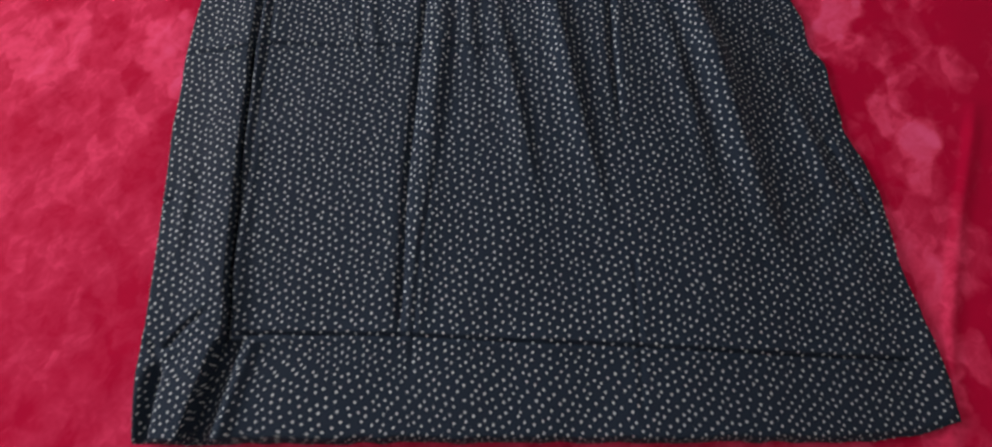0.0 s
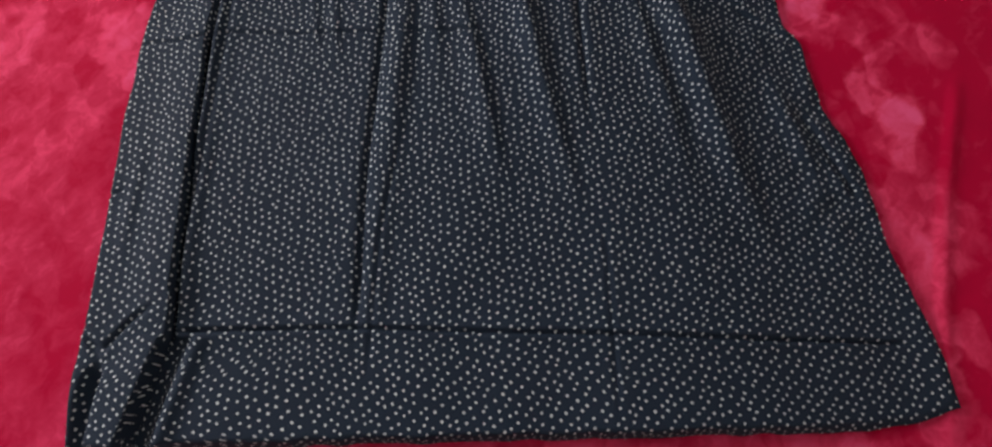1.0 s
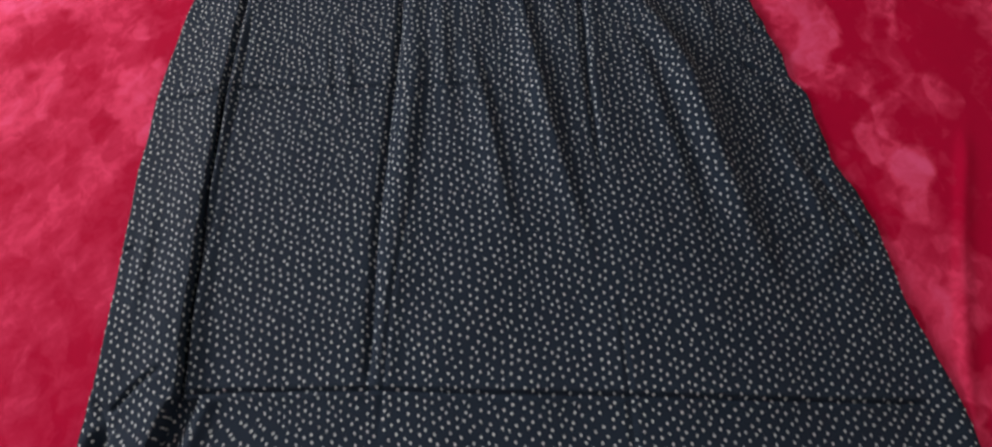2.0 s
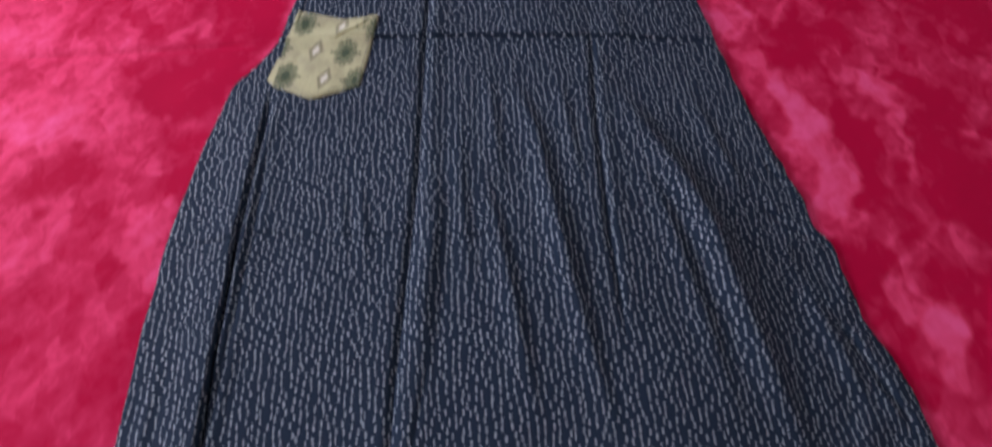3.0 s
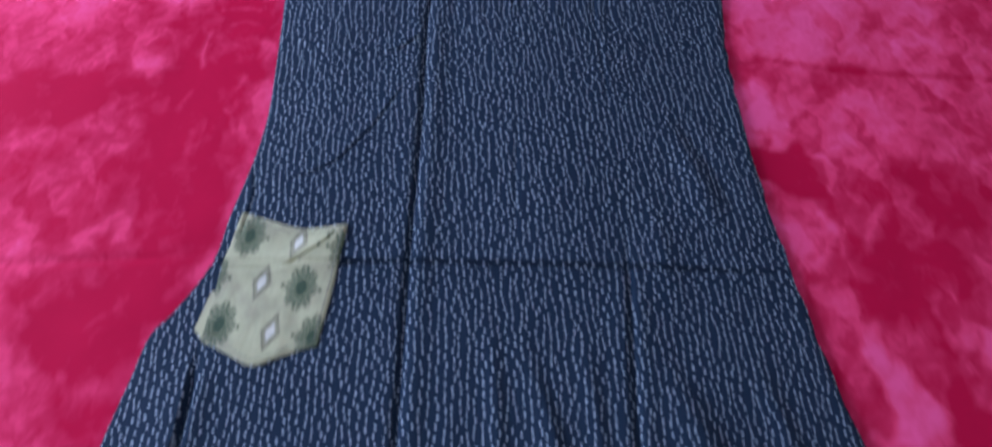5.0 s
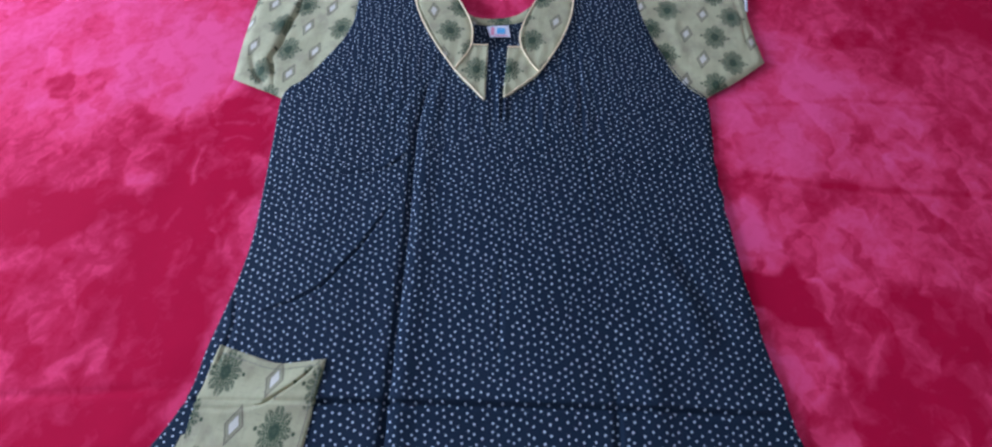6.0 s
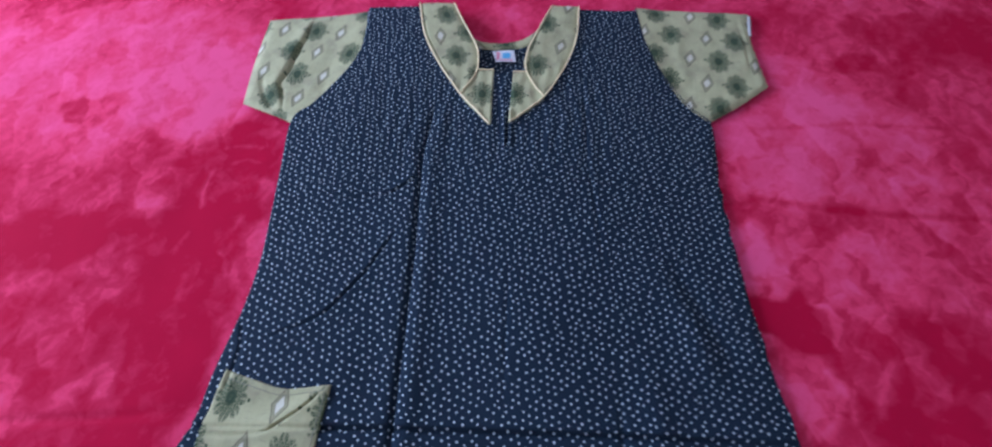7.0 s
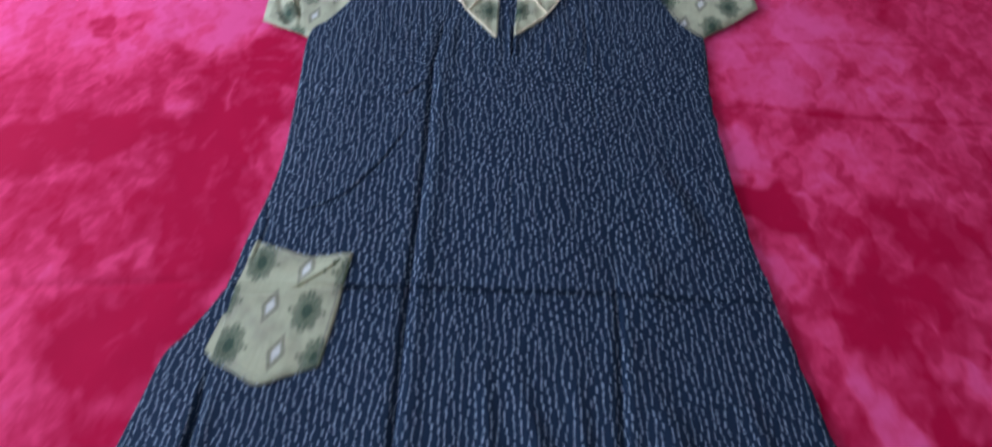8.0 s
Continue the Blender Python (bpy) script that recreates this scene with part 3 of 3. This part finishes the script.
SIDE_WRINKLES = [
    ([(0.405, 0.50), (0.440, 0.468), (0.470, 0.448)], 0.0050, 0.0040),
    ([(0.425, 0.575), (0.430, 0.55), (0.446, 0.53)], 0.0030, 0.0030),
    ([(0.455, 0.36), (0.480, 0.30), (0.505, 0.24)], 0.0030, 0.0050),
    ([(-0.105, 0.53), (-0.085, 0.50), (-0.060, 0.49)], 0.0012, 0.0025),
    ([(0.295, 0.99), (0.325, 0.92), (0.362, 0.84)], 0.0013, 0.0130),
    ([(-0.212, 0.62), (-0.208, 0.46), (-0.206, 0.32), (-0.209, 0.20)], 0.0030, 0.0055),
]
TUCK = 0.0090


def tuck_share(y):
    return ramp(y, 0.695, 0.60) * (0.45 + 0.55 * ramp(y, 0.55, 0.25))


def gown_height(x, y, pressed=1.0):
    """How high the front of the gown lies over the velvet."""
    rim = np.minimum(x - edge_left(y), edge_right(y) - x)
    z = 0.0040 + 0.0020 * ramp(rim, 0.0, 0.10) + 0.0014 * vnoise(x, y, 0.13, 41) + 0.0010 * vnoise(x, y, 0.045, 42)
    # the cut edge of the side sinks away towards the right seam
    z = z + (0.0105 + 0.0120 * ramp(y, 0.75, 0.45) * ramp(x, -0.22, 0.12)) * ramp(edge_right(y) - x, 0.005, 0.28)
    da, sa = along(x, y, FOLD_A)
    dv, sv = along(x, y, FOLD_V)
    above = y > 0.105
    d = np.where(above, da, dv)
    k = np.where(above, tuck_share(y), 1.0 + 0.35 * ramp(y, 0.10, 0.03))
    z = z + k * TUCK * np.where(d < 0, np.exp(-((d / 0.030) ** 2)), 0.0)
    z = z - k * 0.0100 * np.where(d >= 0, np.exp(-((d / np.where(above, 0.011, 0.024)) ** 4)), 0.0) + k * (0.004 + 0.003 * ramp(y, 0.25, 0.35)) * np.where(d >= 0, np.exp(-(((d - np.where(above, 0.018, 0.036)) / 0.009) ** 2)), 0.0)
    z = z + crease(x, y, FOLD_B, -0.0048, 0.0031, 0.0027, 0.06) + crease(x - 0.014, y, FOLD_B, 0.0028, 0.009, 0.013, 0.06) + crease(x + 0.012, y, FOLD_B, 0.0010, 0.014, 0.007, 0.06)
    z = z + crease(x, y, FOLD_C, -0.0032, 0.0032, 0.0030, 0.22) + crease(x - 0.011, y, FOLD_C, 0.0018, 0.008, 0.010, 0.35) + crease(x + 0.010, y, FOLD_C, 0.0018, 0.012, 0.006, 0.35)
    for pts, high, left, right in FANS + FANS_SMALL:
        z = z + 1.3 * crease(x + 0.006, y, pts, high, left, 1.3 * right, 0.45)
    for pts, deep, w in PRESSED:
        z = z + crease(x, y, pts, -2.5 * deep * pressed, 0.85 * w, 0.85 * w, 0.03) + crease(x, y, pts, 0.8 * deep, 3.5 * w, 3.5 * w, 0.03)
    for pts, deep, w in WRINKLES + SIDE_WRINKLES:
        z = z + crease(x, y, pts, -1.7 * deep, w, w, 0.2) + crease(x, y, pts, 0.7 * deep, 3 * w, 3 * w, 0.2)
    # small crumples along the seam of the skirt's east side
    crumple = ramp(edge_right(y) - x, 0.17, 0.05) * ramp(y, 0.08, 0.25) * ramp(y, 0.68, 0.52)
    z = z + crumple * (0.0022 * vnoise(x, y, 0.030, 47) + 0.0012 * vnoise(x, y, 0.014, 48))
    # gathers under the yoke
    yoke = ramp(y, 1.06, 1.17) * ramp(y, 1.40, 1.22) * ramp(np.abs(x - 0.08), 0.26, 0.12)
    z = z + 0.0010 * yoke * np.sin(x * 2 * math.pi / 0.021 + 2.5 * vnoise(x, y, 0.05, 43)) * (0.6 + 0.4 * vnoise(x, y, 0.03, 44))
    return np.maximum(z, 0.0012)


def gown_rim(x, y, hem):
    """How far a place is in from the cut edge, as a share of the rounded border."""
    rim = np.minimum(np.minimum(x - edge_left(y), edge_right(y) - x), y - hem)
    return np.sqrt(ramp(rim, -0.0005, 0.010))


HEM_U = [0.0, 0.30, 0.607, 0.88, 0.947, 1.0]
HEM_Y = [-0.001, 0.006, 0.012, 0.017, 0.024, 0.038]
COLLAR_OUT_L = [(-0.061, 1.456), (-0.044, 1.376), (-0.012, 1.304), (0.022, 1.247)]
COLLAR_IN_L = [(-0.002, 1.456), (0.018, 1.406), (0.040, 1.354), (0.046, 1.321), (0.042, 1.287), (0.022, 1.247)]
COLLAR_OUT_R = [(0.211, 1.456), (0.202, 1.374), (0.179, 1.304), (0.148, 1.243)]
COLLAR_IN_R = [(0.165, 1.456), (0.145, 1.405), (0.124, 1.344), (0.120, 1.305), (0.131, 1.272), (0.148, 1.243)]
neck = [(-0.03, 1.48), (-0.010, 1.40), (0.030, 1.330), (0.034, 1.292), (0.132, 1.290), (0.134, 1.330), (0.155, 1.38), (0.19, 1.48)]

u, v = np.meshgrid(np.linspace(0, 1, 340), np.linspace(0, 1, 620))
hem = np.interp(u, HEM_U, HEM_Y) + 0.0012 * vnoise(u * 0.85, 0 * u, 0.02, 45)
GY = hem + (1.452 - hem) * v
GX = edge_left(GY) + (edge_right(GY) - edge_left(GY)) * u
GX = GX + 0.0012 * vnoise(GX, GY, 0.02, 46) * (ramp(u, 0.02, 0.0) + 2.2 * ramp(u, 0.97, 1.0))
lift = gown_rim(GX, GY, hem)
GZ = 0.0012 + (gown_height(GX, GY) - 0.0012) * lift
# the tuck leans over its own shadow
d_a, _ = along(GX, GY, FOLD_A)
d_v, _ = along(GX, GY, FOLD_V)
d_t = np.where(GY > 0.105, d_a, d_v)
lean = np.where(GY > 0.105, tuck_share(GY), 1.0) * np.where(d_t < 0, np.exp(-((d_t / 0.014) ** 2)), np.exp(-((d_t / 0.004) ** 2)))
cx, cy = (GX[:-1, :-1] + GX[1:, 1:]) / 2, (GY[:-1, :-1] + GY[1:, 1:]) / 2
FX = GX + np.where(GY > 0.105, 0.010, 0.003) * lean
# printed cloth follows the folds: extra length taken up by the relief, evened out along the gown
slack = np.concatenate([np.zeros((len(FX), 1)), np.cumsum(np.hypot(np.diff(FX, axis=1), np.diff(GZ, axis=1)) - np.diff(GX, axis=1), axis=1)], 1)
pad = np.pad(slack, ((30, 30), (0, 0)), mode="edge")
total = np.concatenate([np.zeros((1, pad.shape[1])), np.cumsum(pad, axis=0)], 0)
near = np.pad(slack, ((3, 4), (0, 0)), mode="edge")
run = np.concatenate([np.zeros((1, near.shape[1])), np.cumsum(near, axis=0)], 0)
slit = ramp(GY, 0.17, 0.115) * ramp(GX, -0.04, -0.17)
flat_x = GX + (1 - slit) * (total[61:] - total[:-61])[: len(GX)] / 61 + slit * (run[7:] - run[:-7])[: len(GX)] / 7
rise = np.hypot(np.diff(GY[:8], axis=0), np.diff(GZ[:8], axis=0)) - np.diff(GY[:8], axis=0)
flat_y = GY.copy()
flat_y[:7] -= np.cumsum(rise[::-1], axis=0)[::-1]
sheet("front_panel", FX, GY, GZ, DOTTED, gown, "navy cotton with small white dots, creased from folding", ~inside(cx, cy, neck), np.stack([flat_x, flat_y], -1))

ub, vb = np.meshgrid(np.linspace(0, 1, 90), np.linspace(0, 1, 140))
BY = np.interp(ub, HEM_U, HEM_Y) + 0.006 + (1.452 - np.interp(ub, HEM_U, HEM_Y)) * vb
BX = edge_left(BY) + 0.005 + (edge_right(BY) - edge_left(BY) - 0.010) * ub
back_neck = [(-0.02, 1.50), (0.018, 1.412), (0.036, 1.382), (0.057, 1.372), (0.088, 1.372), (0.119, 1.382), (0.145, 1.410), (0.185, 1.50)]
bcx, bcy = (BX[:-1, :-1] + BX[1:, 1:]) / 2, (BY[:-1, :-1] + BY[1:, 1:]) / 2
sheet("back_panel", BX, BY, np.full(BX.shape, 0.0006), DOTTED, gown, "inside of the navy dotted back", ~inside(bcx, bcy, back_neck), np.stack([BX + 0.31, BY + 0.17], -1))


def coons(bottom, top, left, right, nx, ny):
    """A grid that fills four border curves: bottom and top run along +u, left and right along +v."""
    b, t, l, r = spline(bottom, nx), spline(top, nx), spline(left, ny), spline(right, ny)
    s, w = np.linspace(0, 1, nx)[None, :, None], np.linspace(0, 1, ny)[:, None, None]
    g = (1 - w) * b[None] + w * t[None] + (1 - s) * l[:, None] + s * r[:, None]
    g = g - ((1 - s) * (1 - w) * b[0] + s * (1 - w) * b[-1] + (1 - s) * w * t[0] + s * w * t[-1])
    return g[..., 0], g[..., 1]


def border(nx, ny, wide_u, wide_v, open_sides=""):
    """1 inside, falling to 0 along the borders of a grid; open_sides: letters of the sides that do not fall (b t l r)."""
    s, w = np.meshgrid(np.linspace(0, 1, nx), np.linspace(0, 1, ny))
    f = np.ones_like(s)
    for side, q, wide in (("l", s, wide_u), ("r", 1 - s, wide_u), ("b", w, wide_v), ("t", 1 - w, wide_v)):
        if side not in open_sides:
            f = f * np.sqrt(ramp(q, -0.001, wide))
    return f


def cloth_axes(X, Y, origin, turn):
    """Flat cloth coordinates: metres from a medallion's middle, turned with the cut of the piece."""
    c, s = math.cos(radians(turn)), math.sin(radians(turn))
    x, y = X - origin[0], Y - origin[1]
    return np.stack([x * c + y * s, -x * s + y * c], -1)


# sleeves
SX, SY = coons([(-0.320, 1.243), (-0.254, 1.214), (-0.229, 1.200)], [(-0.327, 1.438), (-0.244, 1.445), (-0.148, 1.456)],
               [(-0.320, 1.243), (-0.326, 1.332), (-0.327, 1.438)], [(-0.229, 1.200), (-0.205, 1.232), (-0.183, 1.268), (-0.154, 1.331), (-0.146, 1.384), (-0.148, 1.456)], 70, 90)
pleat = [(-0.238, 1.445), (-0.250, 1.385), (-0.262, 1.33), (-0.268, 1.28), (-0.248, 1.215)]
SZ = 0.0048 + 0.0015 * vnoise(SX, SY, 0.05, 51) + crease(SX + 0.004 * vnoise(SX, SY, 0.03, 55), SY, pleat, -0.0052, 0.0018, 0.0030, 0.30) + crease(SX + 0.008, SY, pleat, 0.0030, 0.013, 0.006, 0.25) + 0.0012 * vnoise(SX, SY, 0.018, 56)
SZ = SZ + crease(SX, SY, [(-0.305, 1.30), (-0.29, 1.26), (-0.265, 1.225)], -0.003, 0.005, 0.006)
SZ = 0.0012 + SZ * border(70, 90, 0.10, 0.06, "r") + 0.0035 * ramp(SX, -0.20, -0.15)
sheet("sleeve", SX, SY, SZ, PRINTED, gown, "short sage sleeve with a dark pleat", None, cloth_axes(SX, SY, (-0.267, 1.356), 174))

TX, TY = coons([(0.386, 1.204), (0.437, 1.237), (0.490, 1.278)], [(0.307, 1.459), (0.397, 1.453), (0.496, 1.445)],
               [(0.386, 1.204), (0.359, 1.237), (0.331, 1.302), (0.314, 1.373), (0.307, 1.459)], [(0.490, 1.278), (0.486, 1.379), (0.496, 1.445)], 70, 90)
TZ = 0.0048 + 0.0015 * vnoise(TX, TY, 0.05, 52) + 0.0010 * vnoise(TX, TY, 0.018, 57) + crease(TX, TY, [(0.470, 1.44), (0.474, 1.37), (0.468, 1.29)], -0.0018, 0.003, 0.003, 0.3)
TZ = TZ + crease(TX, TY, [(0.372, 1.40), (0.362, 1.34), (0.370, 1.28)], 0.0014, 0.010, 0.008)
TZ = 0.0012 + TZ * border(70, 90, 0.10, 0.06, "l") + 0.0035 * ramp(TX, 0.36, 0.31)
sheet("sleeve", TX, TY, TZ, PRINTED, gown, "short sage sleeve with printed medallions", None, cloth_axes(TX, TY, (0.358, 1.389), -9))

# the white inside of the hem shows past the sleeve's outer edge
HX, HY = coons([(0.4845, 1.392), (0.4895, 1.391)], [(0.492, 1.441), (0.4985, 1.440)], [(0.4845, 1.392), (0.492, 1.441)], [(0.4895, 1.391), (0.4985, 1.440)], 6, 24)
sheet("sleeve_lining", HX, HY, 0.0012 + 0.0022 * border(6, 24, 0.3, 0.08), LINING, gown, "white inside of the sleeve hem")


def lay(X, Y, up):
    return gown_height(X, Y) + up


# armhole seams
for pts in ([(-0.229, 1.200), (-0.205, 1.232), (-0.183, 1.268), (-0.154, 1.331), (-0.146, 1.384), (-0.148, 1.452)],
            [(0.386, 1.204), (0.359, 1.237), (0.331, 1.302), (0.314, 1.373), (0.307, 1.455)]):
    c = spline(pts, 50)
    tube("armhole_seam", np.column_stack([c, np.full(50, 0.0086)]), 0.0007, THREAD, gown)

# collar, its lower tabs and the piping
for outer, inner, origin, turn in ((COLLAR_OUT_L, COLLAR_IN_L, (0.047, 1.285), 13), (COLLAR_OUT_R, COLLAR_IN_R, (0.138, 1.311), -10)):
    o, i = spline(outer, 90), spline(inner, 90)
    w = np.linspace(0, 1, 26)[None, :, None]
    g = o[:, None] * (1 - w) + i[:, None] * w
    Z = lay(g[..., 0], g[..., 1], 0.0028) + 0.0012 * vnoise(g[..., 0], g[..., 1], 0.03, 53) + 0.0006 * vnoise(g[..., 0], g[..., 1], 0.012, 58)
    Z = Z - 0.0022 * (1 - border(26, 90, 0.12, 0.02, "bt"))
    sheet("collar", g[..., 0], g[..., 1], Z, PRINTED, gown, "curved sage collar band with cream piping", None, cloth_axes(g[..., 0], g[..., 1], origin, turn))
    for c in (o, i):
        tube("piping", np.column_stack([c, lay(c[:, 0], c[:, 1], 0.0030)]), 0.00135, CORD, gown, "thin cream piping")
for bottom, top, left, right, origin, turn in (
    ([(0.066, 1.189), (0.070, 1.189)], [(0.043, 1.298), (0.071, 1.298)], [(0.066, 1.189), (0.022, 1.247), (0.034, 1.271), (0.043, 1.298)], [(0.070, 1.189), (0.071, 1.298)], (0.055, 1.247), 5),
    ([(0.095, 1.193), (0.099, 1.192)], [(0.101, 1.295), (0.122, 1.295)], [(0.095, 1.193), (0.101, 1.295)], [(0.099, 1.192), (0.148, 1.243), (0.134, 1.270), (0.122, 1.295)], (0.103, 1.247), -5),
):
    X, Y = coons(bottom, top, left, right, 26, 50)
    sheet("collar_tab", X, Y, lay(X, Y, 0.0020) - 0.0018 * (1 - border(26, 50, 0.05, 0.03, "")), PRINTED, gown, "pointed sage tab beside the front slit", None, cloth_axes(X, Y, origin, turn))
    c = spline(top, 20)
    tube("piping", np.column_stack([c, lay(c[:, 0], c[:, 1], 0.0026)]), 0.0012, CORD, gown)
for pts in ([(0.022, 1.247), (0.044, 1.219), (0.068, 1.188)], [(0.148, 1.243), (0.125, 1.219), (0.097, 1.192)]):
    c = spline(pts, 30)
    tube("piping", np.column_stack([c, lay(c[:, 0], c[:, 1], 0.0028)]), 0.00135, CORD, gown)

# inside of the back neck: facing band and maker's label
bo = spline([(0.010, 1.422), (0.036, 1.388), (0.057, 1.378), (0.088, 1.378), (0.119, 1.388), (0.152, 1.422)], 50)
bi = spline([(0.012, 1.393), (0.037, 1.368), (0.060, 1.361), (0.088, 1.361), (0.122, 1.369), (0.145, 1.393)], 50)
w = np.linspace(0, 1, 8)[None, :, None]
g = bo[:, None] * (1 - w) + bi[:, None] * w
sheet("neck_band", g[..., 0], g[..., 1], np.full(g.shape[:2], 0.0034) - 0.002 * (1 - border(8, 50, 0.2, 0.02)), PRINTED, gown, "narrow sage facing inside the back neck", None, cloth_axes(g[..., 0], g[..., 1], (0.088, 1.375), 20))
LX, LY = coons([(0.073, 1.328), (0.105, 1.329)], [(0.066, 1.353), (0.101, 1.355)], [(0.073, 1.328), (0.066, 1.353)], [(0.105, 1.329), (0.101, 1.355)], 16, 12)
tag_part = sheet("label", LX, LY, 0.0055 + 0.0012 * np.sin((LX - 0.066) * 80), LABEL, gown, "small white woven label with a pink and blue mark")
for name, lo, hi, mat in (("label_mark", (0.083, 1.335), (0.096, 1.348), LABEL_BLUE), ("label_bar", (0.0735, 1.332), (0.0785, 1.350), LABEL_PINK), ("label_bar", (0.0795, 1.3305), (0.100, 1.3330), LABEL_PINK)):
    X, Y = np.meshgrid(np.linspace(lo[0], hi[0], 12), np.linspace(lo[1], hi[1], 8))
    sheet(name, X, Y, 0.0062 + 0.0012 * np.sin((X - 0.066) * 80), mat, tag_part)

# pocket
PX, PY = coons([(-0.229, 0.694), (-0.200, 0.682), (-0.171, 0.670), (-0.140, 0.6805), (-0.107, 0.691)], [(-0.217, 0.840), (-0.180, 0.829), (-0.147, 0.821), (-0.120, 0.823), (-0.094, 0.826)],
               [(-0.229, 0.694), (-0.226, 0.767), (-0.217, 0.840)], [(-0.107, 0.691), (-0.099, 0.765), (-0.094, 0.826)], 130, 140)
flap = [(-0.232, 0.772), (-0.190, 0.772), (-0.153, 0.777), (-0.125, 0.797), (-0.103, 0.818)]
PX, PY, flap = PX + 0.003, PY - 0.0065, [(x + 0.003, y - 0.0065) for x, y in flap]
dp, sp = along(PX, PY, flap)
PZ = gown_height(PX, PY, 0.25) + 0.0030 + 0.0009 * vnoise(PX, PY, 0.03, 54) + 0.0005 * vnoise(PX, PY, 0.011, 59)
PZ = PZ - 0.0036 * np.exp(-((dp / np.where(sp > 0.5, 0.0014, 0.0035)) ** 2)) * ramp(sp, 1.0, 0.9) * (0.6 + 0.4 * ramp(sp, 0.45, 0.6)) + 0.002 * np.exp(-((dp / 0.012) ** 2))
PZ = PZ - 0.0032 * (1 - border(130, 140, 0.012, 0.012))
shift = cloth_axes(PX, PY, (-0.198, 0.8035), -7)
shift[..., 0] -= 0.010 * (np.sign(dp) < 0) * ramp(PX, -0.19, -0.15) * (PY > 0.77)
pocket = sheet("pocket", PX, PY, PZ, PRINTED, gown, "patch pocket in sage print with a folded flap", None, shift)
QX, QY = coons([(-0.236, 0.699), (-0.223, 0.687)], [(-0.228, 0.739), (-0.221, 0.742)], [(-0.236, 0.699), (-0.228, 0.739)], [(-0.223, 0.687), (-0.221, 0.742)], 8, 12)
sheet("pocket_side", QX, QY, gown_height(QX, QY) + 0.0012, PRINTED, pocket, "", None, cloth_axes(QX, QY, (-0.259, 0.715), 0))
SAGE_THREAD = plain("sage_thread", (0.20, 0.20, 0.14), (0.26, 0.26, 0.18), 0.8, 60)
for row, cols in ((0.955, slice(4, 126)), (0.045, slice(4, 126))):
    k = int(row * 139)
    tube("stitch_line", np.column_stack([PX[k, cols], PY[k, cols], PZ[k, cols] + 0.0001]), 0.0004, SAGE_THREAD, pocket, "", 5)
for k in (124,):
    tube("stitch_line", np.column_stack([PX[6:133, k], PY[6:133, k], PZ[6:133, k] + 0.0001]), 0.0004, SAGE_THREAD, pocket, "", 5)
